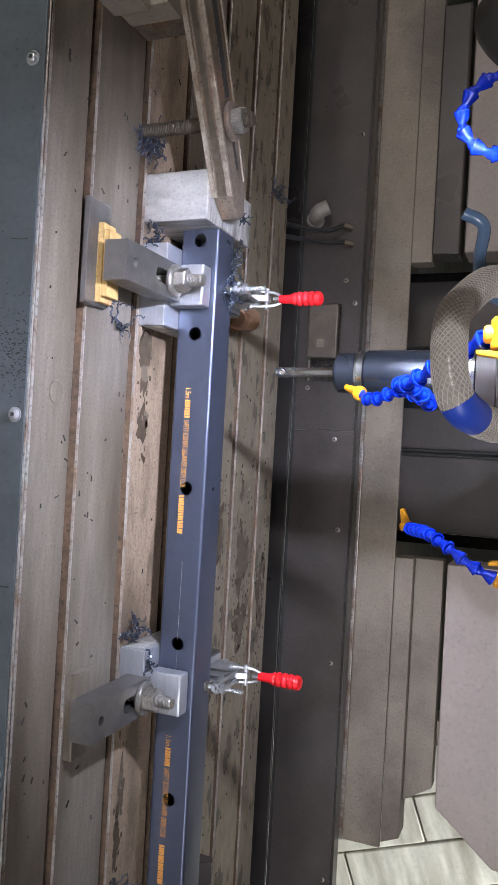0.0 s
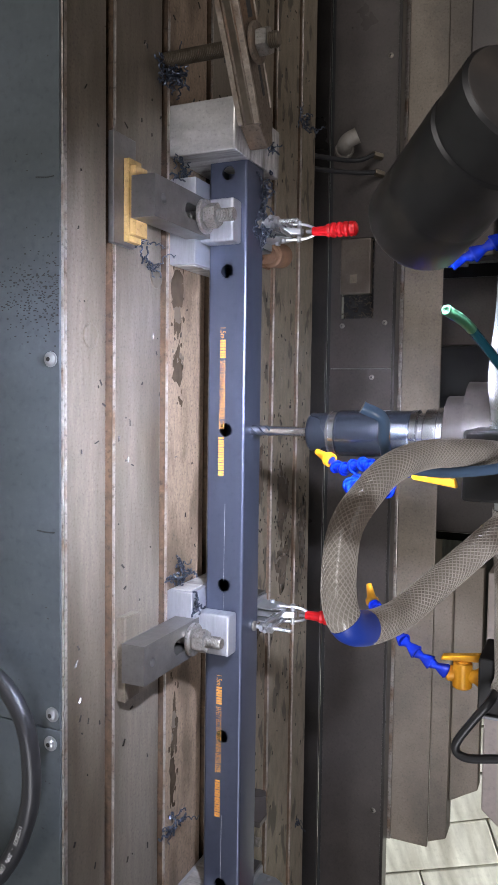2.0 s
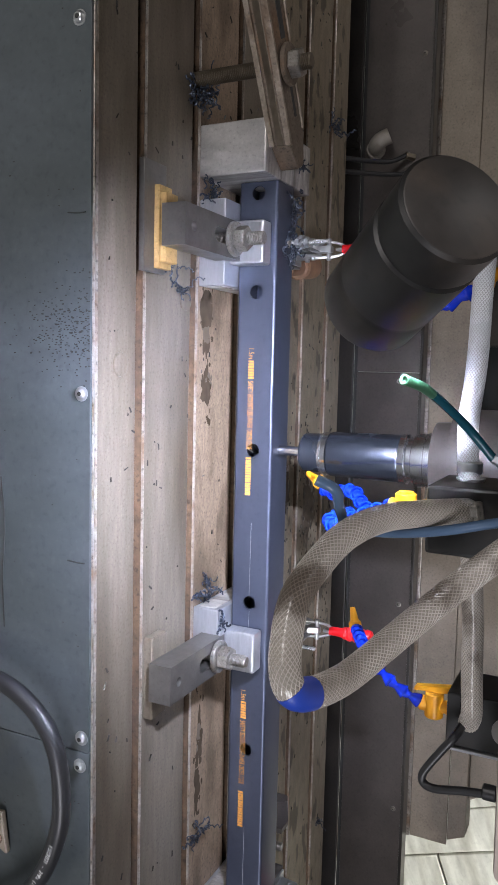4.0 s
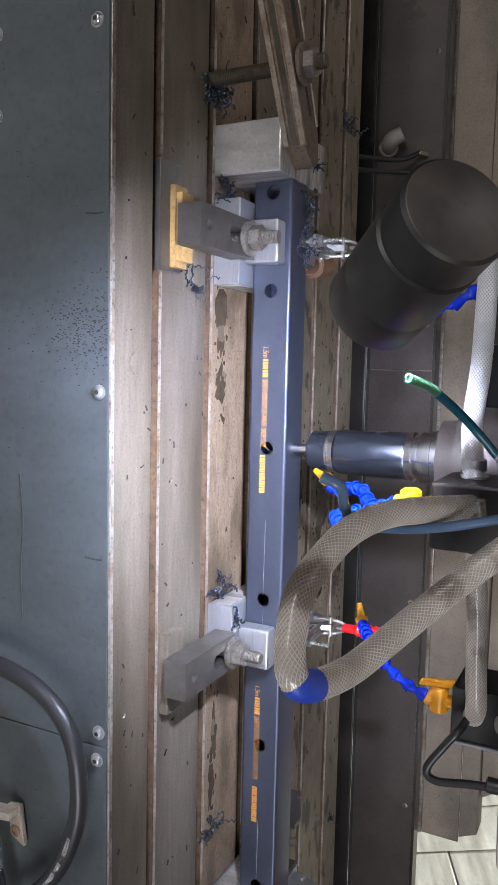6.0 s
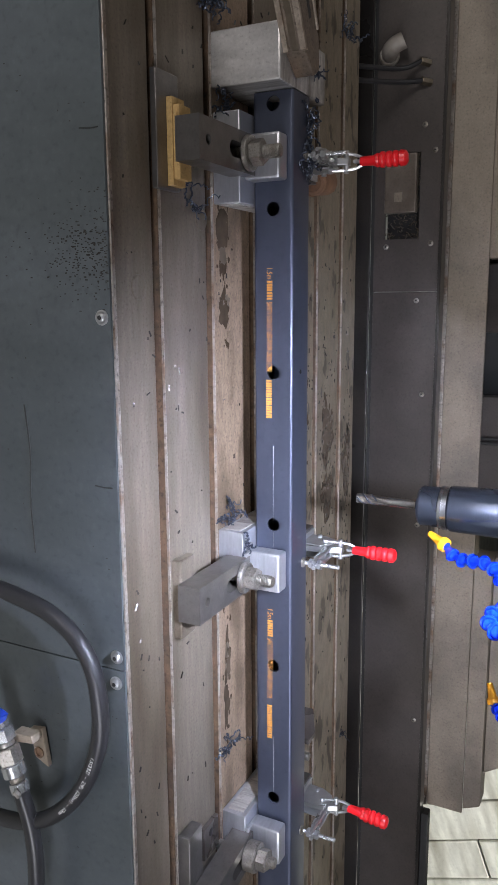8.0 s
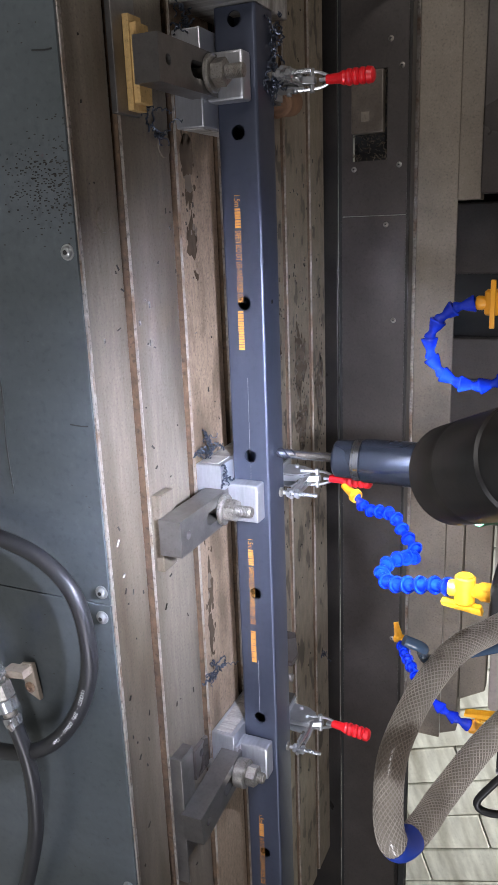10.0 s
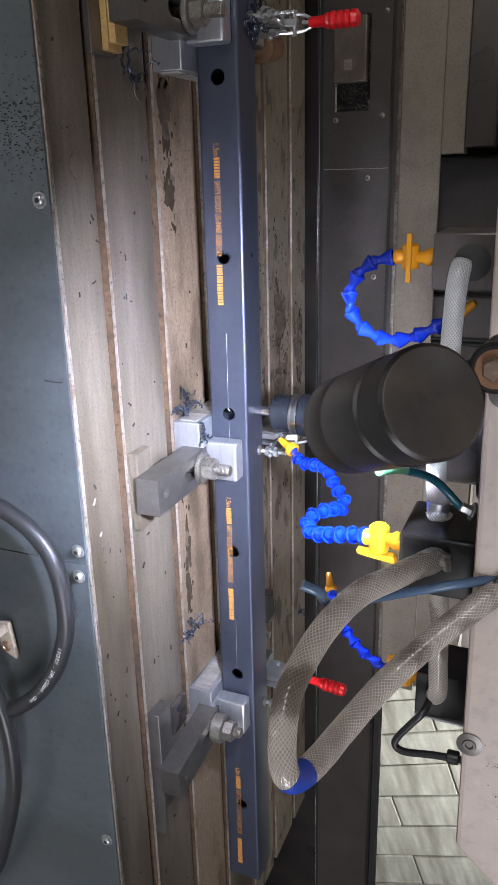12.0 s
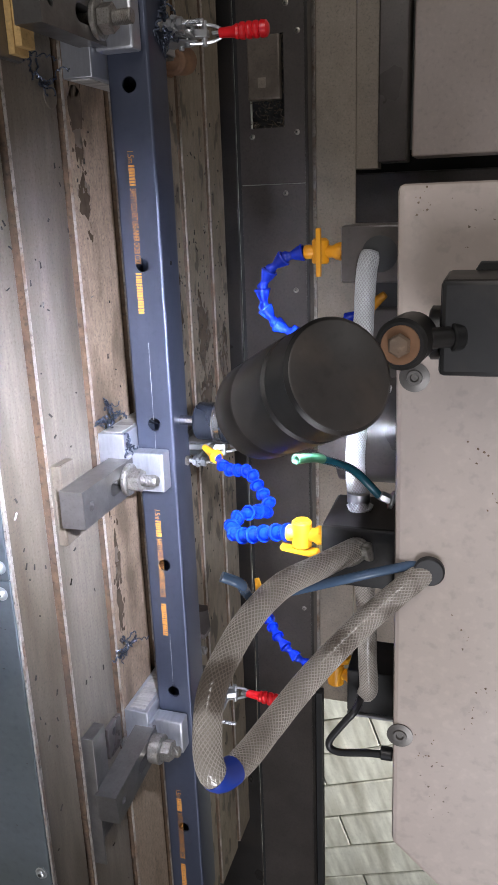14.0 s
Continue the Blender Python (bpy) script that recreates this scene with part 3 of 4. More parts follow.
def braided(name, pts, r, parent, steps=12, skin="hose", thread_skin="braid"):
    line = spline(pts, steps)
    tube = part(name, sweep(line, r, 20), M[skin], parent, "grey braided hose with dark grime" if skin == "hose" else "milky braided link hose")
    # raised braid: crossing threads round the hose
    n, L = len(line), 0.0
    bm = bmesh.new()
    frames = []
    u = (line[1] - line[0]).normalized().orthogonal().normalized()
    for i, p in enumerate(line):
        t = (line[min(i + 1, n - 1)] - line[max(i - 1, 0)]).normalized()
        u = (u - t * u.dot(t)).normalized()
        if i:
            L += (p - line[i - 1]).length
        frames.append((L, p, u.copy(), t.cross(u)))
    def on(s, a):
        k = 1
        while k < n - 1 and frames[k][0] < s:
            k += 1
        (s0, p0, u0, v0), (s1, p1, u1, v1) = frames[k - 1], frames[k]
        f = (s - s0) / max(s1 - s0, 1e-9)
        p, uu, vv = p0.lerp(p1, f), u0.lerp(u1, f), v0.lerp(v1, f)
        return p + (r - 0.00008) * (math.cos(a) * uu + math.sin(a) * vv)
    for sign in (1, -1):
        for k in range(20):
            pts2, s = [], 0.0
            while s < L:
                pts2.append(on(s, sign * (s / (r * 1.25)) + k * math.pi / 10))
                s += 0.0026
            sweep(pts2, 0.00036, 4, bm, caps=False)
    part("braid", bm, M[thread_skin], tube, "pale crossing braid threads")["kind"] = "stuff"
    return tube


BEND = [(0.046, -0.498, 0.1920), (0.0610, -0.5040, 0.1950), (0.0695, -0.5025, 0.1992), (0.0735, -0.4905, 0.2040), (0.0755, -0.470, 0.2090)]
braided("supply_hose", [(-0.004, -0.328, 0.2525), (-0.006, -0.345, 0.246), (-0.008, -0.375, 0.232), (-0.008, -0.405, 0.215), (-0.003, -0.437, 0.204), (0.009, -0.46, 0.196), (0.025, -0.484, 0.191)] + BEND
        + [(0.0740, -0.446, 0.2150), (0.0560, -0.409, 0.2350), (0.0305, -0.383, 0.262), (0.008, -0.366, 0.288), (-0.005, -0.350, 0.307), (-0.012, -0.335, 0.315)], 0.0086, head, 14)
part("tape_wrap", sweep(spline(BEND, 12)[20:37], 0.0090, 20), M["tape"], head, "blue tape wrapped round the hose bend")
part("hose_boot", lathe([(0.0085, 0), (0.0106, 0.001), (0.0106, 0.004), (0.0095, 0.005)], Matrix.Translation((-0.0055, -0.3555, 0.3065)) @ pose(0, 0, 0, 90, 0, 0)), M["rubber"], head)
for k in range(4):
    part("hose_clamp", lathe([(0.0086, 0), (0.0098 + 0.0004 * (k % 2), 0.0006), (0.0099, 0.0022), (0.0087, 0.0028)], Matrix.Translation((-0.0042, -0.3315 - 0.003 * k, 0.2515 - 0.0013 * k)) @ pose(0, 0, 0, 66 + 5 * (k % 3), 4 * (k % 2), 0)), M["bolt"], head, "dull wire wrapping at the hose end")
part("clamp_screw", hexagon(0.0036, (-0.013, -0.338, 0.2605), (0.001, -0.337, 0.2625)), M["bolt"], head)
part("clamp_ear", box((-0.011, -0.341, 0.2555), (-0.0025, -0.334, 0.2615), 0.001), M["bolt"], head)
braided("link_hose", [(-0.019, -0.295, 0.248), (-0.035, -0.288, 0.2445), (-0.061, -0.275, 0.241), (-0.107, -0.268, 0.244), (-0.165, -0.264, 0.245), (-0.200, -0.266, 0.247), (-0.213, -0.259, 0.249)], 0.0076, head, skin="milky", thread_skin="braid_white")
part("hose_spigot", hexagon(0.0078, (0.0282, -0.264, 0.246), (0.046, -0.262, 0.2465)), M["zinc"], head)
braided("link_hose", [(0.040, -0.263, 0.246), (0.075, -0.255, 0.247), (0.101, -0.25, 0.248), (0.141, -0.25, 0.249), (0.172, -0.247, 0.250), (0.187, -0.235, 0.246)], 0.0082, head)
for x, y in ((-0.030, -0.2905),):
    part("hose_clip", lathe([(0.0078, -0.0045), (0.0090, -0.004), (0.0090, 0.004), (0.0078, 0.0045)], pose(x, y, 0.2465, 0, 90, 0)), M["zinc"], head)
    part("sealing_tape", lathe([(0.0082, -0.0015), (0.0108, -0.001), (0.0100, 0.001), (0.0080, 0.0015)], pose(x + 0.0085, y, 0.2475, 0, 90, 0), 9), M["white"], head)
AIR = spline([(-0.0935, -0.395, 0.2225), (-0.086, -0.368, 0.232), (-0.063, -0.322, 0.247), (-0.040, -0.310, 0.265)])
part("air_tube", sweep(AIR[11:], 0.0032, 14), M["green"], head, "teal air tube")
part("tube_end", sweep(AIR[:12], 0.0033, 14, caps=False), M["green_end"], head, "pale green cut end")
END = Matrix.Translation(AIR[0]) @ (AIR[0] - AIR[1]).to_track_quat("Z", "Y").to_matrix().to_4x4()
part("tube_rim", lathe([(0.0033, -0.002), (0.0033, 0.0), (0.0030, 0.0004), (0.0019, 0.0003), (0.0018, -0.004), (0, -0.004)], END, 16), M["green_end"], head)
part("tube_bore", lathe([(0, -0.0036), (0.0017, -0.0036)], END, 16), M["hole"], head)
part("tube_fitting", hexagon(0.0040, (-0.0405, -0.3105, 0.265), (-0.036, -0.308, 0.274)), M["zinc"], head, "white push-in tube fitting")
part("fitting_flange", cyl(0.0072, (-0.0365, -0.308, 0.273), (-0.0355, -0.3075, 0.2755), 0.0006), M["zinc"], head)
part("air_tube", sweep(spline([(-0.036, -0.455, 0.190), (-0.030, -0.450, 0.200), (-0.016, -0.433, 0.197), (-0.003, -0.417, 0.199), (0.003, -0.391, 0.219), (0.002, -0.372, 0.246), (-0.004, -0.362, 0.275), (-0.009, -0.350, 0.306)]), 0.0034, 12), M["bluetube"], head, "clear blue air tube")
part("signal_cable", sweep(spline([(0.187, -0.234, 0.243), (0.190, -0.258, 0.240), (0.205, -0.261, 0.229), (0.227, -0.262, 0.216), (0.235, -0.263, 0.224), (0.230, -0.264, 0.252), (0.224, -0.266, 0.295)]), 0.0034, 12), M["rubber"], head, "black signal cable")
part("cable_gland", lathe([(0.005, 0), (0.0062, 0.001), (0.0062, 0.010), (0.005, 0.011)], pose(0.2255, -0.2655, 0.264)), M["rubber"], head)


def segmented_arm(points, nozzle=None, f=1.0):
    """A chain of flared ball links through the points, with a yellow nozzle at the start and a valve at the end."""
    line = spline(points, 8)
    cum = [0.0]
    for a, b in zip(line, line[1:]):
        cum.append(cum[-1] + (b - a).length)
    pitch = 0.0185 * f
    n = max(2, int(cum[-1] / pitch))
    def along(s):
        k = 1
        while k < len(cum) - 1 and cum[k] < s:
            k += 1
        f = (s - cum[k - 1]) / max(cum[k] - cum[k - 1], 1e-9)
        return line[k - 1].lerp(line[k], max(0, min(1, f)))
    for i in range(n):
        a, b = along(i * cum[-1] / n), along((i + 1) * cum[-1] / n)
        m = Matrix.Translation(a) @ (b - a).to_track_quat("Z", "Y").to_matrix().to_4x4()
        h = (b - a).length
        part("hose_link", lathe([(f * q, h * z) for q, z in ((0.0030, -0.10), (0.0054, -0.06), (0.0060, 0.05), (0.0050, 0.17), (0.0041, 0.27), (0.0042, 0.38), (0.0054, 0.50), (0.0068, 0.66), (0.0079, 0.83), (0.0085, 0.88), (0.0086, 0.93), (0.0080, 0.98), (0.0066, 0.97), (0.0056, 0.84))], m, 18), M["blue"], head)
    if nozzle:
        a, d = line[0], Vector(nozzle).normalized()
        m = Matrix.Translation(a) @ d.to_track_quat("Z", "Y").to_matrix().to_4x4()
        part("nozzle", lathe([(f * q, f * z) for q, z in ((0.0080, -0.002), (0.0088, 0), (0.0088, 0.005), (0.0060, 0.008), (0.0036, 0.026), (0.0018, 0.0262), (0.0018, 0.02))], m, 16), M["yellow"], head, "yellow plastic nozzle")


def valve(at, lever="plate", f=0.88, side=1):
    """A plug valve: stem between arm and block, barrel across it, and its lever."""
    at = Vector(at)
    v = part("valve_body", lathe([(f * q, z) for q, z in ((0.0060, -0.014), (0.0076, -0.0125), (0.0076, -0.009), (0.0064, -0.007), (0.0064, 0.009), (0.0088, 0.012), (0.0088, 0.018), (0.0062, 0.022))], Matrix.Translation(at), 18), M["yellow"], head, "yellow plastic coolant valve")
    part("plug_barrel", cyl(0.0092 * f, at + Vector((-0.0130 * f, 0, -0.001)), at + Vector((0.0125 * f, 0, -0.001)), 0.0012, 20), M["yellow"], v)
    part("plug_cap", cyl(0.0070 * f, at + Vector((-0.0142 * f, 0, -0.001)), at + Vector((-0.0128 * f, 0, -0.001)), 0.0004, 18), M["yellow"], v)
    part("stem_nut", hexagon(0.0094 * f, at + Vector((0, 0, 0.0125)), at + Vector((0, 0, 0.0172))), M["yellow"], v)
    if lever == "plate":
        part("lever", prism([(at.x + side * a * f, at.z + b) for a, b in ((0.0128, -0.019), (0.0170, -0.018), (0.0225, 0.014), (0.0150, 0.012))], "y", at.y - 0.004, at.y + 0.005, 0.001), M["yellow"], v)
    else:
        part("lever", box((at.x - 0.0185, at.y - 0.0125, at.z - 0.0022), (at.x + 0.0185, at.y - 0.0085, at.z + 0.0018), 0.0008), M["yellow"], v)
    return v


segmented_arm([(0.028, -0.052, 0.042), (0.036, -0.068, 0.058), (0.030, -0.085, 0.079), (0.026, -0.101, 0.098), (0.032, -0.118, 0.109), (0.037, -0.134, 0.121), (0.042, -0.151, 0.133), (0.044, -0.167, 0.132), (0.035, -0.184, 0.127), (0.033, -0.201, 0.121), (0.033, -0.217, 0.116), (0.035, -0.234, 0.120), (0.032, -0.25, 0.134), (0.021, -0.267, 0.155), (0.010, -0.283, 0.179), (0.0055, -0.292, 0.1895)], (-0.35, 0.45, -0.85), 0.92)
valve((0.003, -0.297, 0.203))
segmented_arm([(-0.168, -0.24, 0.242), (-0.158, -0.24, 0.225), (-0.150, -0.24, 0.208), (-0.148, -0.24, 0.190), (-0.155, -0.24, 0.171), (-0.169, -0.24, 0.160), (-0.182, -0.24, 0.157), (-0.198, -0.24, 0.163), (-0.209, -0.24, 0.174), (-0.214, -0.239, 0.193)], (-0.62, -0.1, 0.75), 0.80)
valve((-0.214, -0.238, 0.207), "bar", 0.74)
part("hose_port", lathe([(0, 0.0006), (0.0125, 0.0006), (0.0135, 0)], pose(-0.213, -0.262, 0.256, 90, 0, 0), 24), M["dark"], b2, "black round port")
segmented_arm([(0.162, -0.122, 0.111), (0.161, -0.15, 0.124), (0.160, -0.18, 0.139), (0.166, -0.203, 0.157), (0.179, -0.21, 0.178), (0.190, -0.206, 0.199)], (-0.85, 0.35, -0.3), 0.74)
valve((0.191, -0.205, 0.2125), side=-1)

# ---- the workpiece ----
def arc_profile(x0, x1, z0, z1, r, n=5):
    pts = []
    for cx, cz, a0 in ((x1 - r, z0 + r, -90), (x1 - r, z1 - r, 0), (x0 + r, z1 - r, 90), (x0 + r, z0 + r, 180)):
        for k in range(n + 1):
            a = radians(a0 + 90 * k / n)
            pts.append((cx + r * math.cos(a), cz + r * math.sin(a)))
    return pts


BX0, BX1, BZ0, BZ1, BR = -0.318, 0.940, 0.935, 0.985, 0.0035
HOLES = [-0.305, -0.19, 0.0, 0.19, 0.38, 0.57, 0.80]


def tube_mesh():
    bm = bmesh.new()
    outer = arc_profile(0, 0.05, BZ0, BZ1, BR)
    inner = arc_profile(0.003, 0.047, BZ0 + 0.003, BZ1 - 0.003, 0.001)
    n = len(outer)
    ring = {}
    for key, prof in (("o", outer), ("i", inner)):
        for e, x in ((0, BX0), (1, BX1)):
            ring[key, e] = [bm.verts.new((x, y, z)) for y, z in prof]
    front = [i for i in range(n) if outer[i][0] < 1e-6 and outer[(i + 1) % n][0] < 1e-6]
    for i in range(n):
        j = (i + 1) % n
        if i not in front:
            bm.faces.new((ring["o", 0][i], ring["o", 0][j], ring["o", 1][j], ring["o", 1][i]))
            bm.faces.new((ring["i", 0][i], ring["i", 1][i], ring["i", 1][j], ring["i", 0][j]))
        for e in (0, 1):
            bm.faces.new((ring["o", e][i], ring["i", e][i], ring["i", e][j], ring["o", e][j]))
    # the front wall, drilled
    i = front[0]
    j = (i + 1) % n
    loop = [ring["o", 0][i], ring["o", 0][j], ring["o", 1][j], ring["o", 1][i]]
    edges = []
    for a, b in zip(loop, loop[1:] + loop[:1]):
        edges.append(bm.edges.get((a, b)) or bm.edges.new((a, b)))
    for hx in HOLES:
        a = [bm.verts.new((hx + 0.0083 * math.cos(k * math.pi / 14), 0, 0.96 + 0.0083 * math.sin(k * math.pi / 14))) for k in range(28)]
        b = [bm.verts.new((v.co.x, 0.003, v.co.z)) for v in a]
        for k in range(28):
            edges.append(bm.edges.new((a[k], a[(k + 1) % 28])))
            bm.faces.new((a[k], a[(k + 1) % 28], b[(k + 1) % 28], b[k]))
    bmesh.ops.triangle_fill(bm, edges=edges, use_beauty=True, normal=(0, -1, 0))
    return bm


bar = thing("steel_tube", "blue-black square steel tube with drilled holes and orange print", "steel tube")
part("tube_wall", tube_mesh(), M["bar"], bar)
for a, b in ((0.09, 0.185), (0.20, 0.222), (0.48, 0.562)):
    part("scribe_line", sweep([Vector((a, -0.0002, 0.9605)), Vector((b, -0.0002, 0.9598))], 0.00022, 5), M["scribe"], bar, "thin pale scribed line")
part("cross_hole", lathe([(0, 0.0003), (0.0026, 0.0003), (0.0028, 0)], pose(0.0, 0.025, BZ1), 16), M["hole"], bar, "dark cross-drilled hole")


def words(text, x0, x1, z, height, y, material, parent, name="print"):
    cu = bpy.data.curves.new(name, "FONT")
    cu.body, cu.size = text, 1.0
    tmp = new(name, cu)
    bpy.context.view_layer.update()
    me = bpy.data.meshes.new_from_object(tmp.evaluated_get(bpy.context.evaluated_depsgraph_get()))
    bpy.data.objects.remove(tmp)
    xs = [v.co.x for v in me.vertices]
    ys_ = [v.co.y for v in me.vertices]
    sx, sy = (x1 - x0) / (max(xs) - min(xs)), height / (max(ys_) - min(ys_))
    for v in me.vertices:
        v.co = Vector((x0 + (v.co.x - min(xs)) * sx, y, z + (v.co.y - min(ys_)) * sy))
    me.materials.append(material)
    ob = new(name, me)
    ob.parent = parent
    return ob


def bars(x0, x1, z, height, y, material, parent, n):
    bm = bmesh.new()
    w = (x1 - x0) / n
    for k in range(n):
        box((x0 + k * w, y - 0.0001, z), (x0 + k * w + w * (0.82 if k % 3 else 0.7), y + 0.0001, z + height), bm=bm)
    part("print_bar", bm, material, parent)


for x0, x1 in ((-0.123, 0.056), (0.303, 0.484), (0.735, 0.916)):
    f = (x1 - x0) / 0.18
    X = lambda v: x0 + v * f
    words("1.5m", X(0), X(0.0125), 0.9520, 0.0072, -0.0004, M["ink"], bar)
    bars(X(0.0145), X(0.0375), 0.9520, 0.0072, -0.0004, M["ink"], bar, 7)
    words("SAFETY ECO EXT LEG-INNER", X(0.0395), X(0.097), 0.9518, 0.0072, -0.0004, M["ink"], bar)
    words("ORDER", X(0.0985), X(0.111), 0.9515, 0.0072, -0.0004, M["ink"], bar)
    words("CODE", X(0.1125), X(0.1225), 0.9514, 0.0072, -0.0004, M["ink"], bar)
    bars(X(0.1325), X(0.18), 0.9510, 0.0072, -0.0004, M["ink"], bar, 15)


# ---- work holding ----
def fixture(x, label, a, b):
    """An aluminium angle that seats the tube: base under it and an upright in front of it."""
    t = thing("seat_fixture", label, "fixture", pose(x, 0, TZ), group="tube seat fixtures")
    part("base", box((a, -0.034, 0.0), (b, 0.105, 0.0345), 0.0015), M["alu"], t)
    part("upright", box((-0.025, -0.024, 0.035), (0.025, -0.0015, 0.079), 0.003), M["alu"], t)
    part("upright_foot", box((-0.024, -0.034, 0.0347), (0.0215, -0.0015, 0.0395), 0.001), M["alu"], t)
    for e, out in ((a, -0.0012), (b, 0.0012)):
        part("milled_end", box((min(e, e + out), -0.028, 0.006), (max(e, e + out), 0.098, 0.0285), 0.0004), M["scuffed"], t, "scuffed milled end face")
    return t


fixture(0.245, "bright milled aluminium seat fixture under the tube", -0.050, 0.022)
fixture(-0.245, "bright milled aluminium seat fixture beside the stop block", -0.050, 0.050)
fixture(0.625, "dull milled aluminium seat fixture near the tube end", -0.040, 0.022)


def strap_clamp(x, lift, label, washer, skew=0.0):
    t = thing("strap_clamp", label, "clamp", pose(x, -0.0445, TZ, 0, 0, skew) @ pose(0, 0.0445, 0), group="strap clamps on the table")
    # strap with slot: two cheeks joined by both ends
    z0, z1 = 0.012 + lift, 0.040 + lift
    bm = bmesh.new()
    w, sl = 0.0215, 0.0085
    out = [(-w, -0.150), (w, -0.150), (w, -0.026), (-w, -0.026)]
    slot = [(sl * math.cos(a), (-0.036 if math.sin(a) > 0 else -0.078) + sl * math.sin(a)) for a in [radians(11.25 + 22.5 * k) for k in range(16)]]
    tap = [(0.0055 * math.cos(k * 0.5236), -0.132 + 0.0055 * math.sin(k * 0.5236)) for k in range(12)]
    for z in (z0, z1):
        eds = []
        for loop in (out, slot, tap):
            vs = [bm.verts.new((px, py, z)) for px, py in loop]
            eds += [bm.edges.new((a, b)) for a, b in zip(vs, vs[1:] + vs[:1])]
        bmesh.ops.triangle_fill(bm, edges=eds, use_beauty=True)
    bm.verts.ensure_lookup_table()
    n = len(out) + len(slot) + len(tap)
    k = 0
    for loop in (out, slot, tap):
        m = len(loop)
        for i in range(m):
            j = (i + 1) % m
            bm.faces.new((bm.verts[k + i], bm.verts[k + j], bm.verts[n + k + j], bm.verts[n + k + i]))
        k += m
    part("strap", bm, M["steel"], t)
    part("tapped_thread", thread(0.0053, (0, -0.132, z0 + 0.004), (0, -0.132, z1 - 0.006)), M["bolt"], t)
    part("stud", thread(0.0075, (0, -0.0445, 0.0), (0, -0.0445, z1 + 0.040)), M["bolt"], t)
    part("washer", cyl(0.0195, (0, -0.0445, z1 + 0.0002), (0, -0.0445, z1 + washer), 0.0012, 28), M["bolt"], t)
    part("nut", hexagon(0.0145, (0, -0.0445, z1 + washer + 0.0002), (0, -0.0445, z1 + washer + 0.014)), M["bolt"], t)
    return t


strap_clamp(0.247, 0.0, "grey steel strap clamp with stud, washer and nut", 0.006)
strap_clamp(-0.245, 0.010, "grey steel strap clamp packed up on plywood", 0.006)
strap_clamp(0.630, 0.003, "dark steel strap clamp with a thick washer", 0.016, 7.0)

pk = thing("packing_plate", "scuffed dark steel packing plate on the table", "packing")
part("plate", box((-0.312, -0.160, TZ), (-0.198, -0.118, TZ + 0.007), 0.001), M["steel"], pk)
py = thing("plywood_packer", "yellow plywood packing pieces under the clamp heel", "packing")
part("ply", box((-0.288, -0.142, TZ + 0.0072), (-0.202, -0.118, TZ + 0.014), 0.0006), M["wood"], py)
part("ply", box((-0.280, -0.1405, TZ + 0.0142), (-0.208, -0.118, TZ + 0.0215), 0.0006), M["wood"], py)
pk2 = thing("packing_plate", "thin dark steel packing plate under the clamp heel", "packing")
part("plate", box((0.200, -0.143, TZ), (0.294, -0.112, TZ + 0.0118), 0.002), M["table"], pk2)
pa = thing("packing_angle", "dark steel angle packer under the clamp heel", "packing")
part("angle_foot", box((0.548, -0.1430, TZ), (0.70, -0.112, TZ + 0.0145), 0.001), M["steel"], pa)
part("angle_lip", box((0.546, -0.1465, TZ + 0.0005), (0.735, -0.1432, TZ + 0.017), 0.001), M["steel"], pa)
sp = thing("spare_plate", "dark oily steel plate with a bolt hole", "packing")
part("plate", box((0.575, -0.092, TZ), (0.62, -0.055, TZ + 0.006), 0.001), M["cover"], sp)
part("plate_hole", lathe([(0, 0.0003), (0.005, 0.0003), (0.0055, 0)], pose(0.588, -0.075, TZ + 0.006), 16), M["hole"], sp)


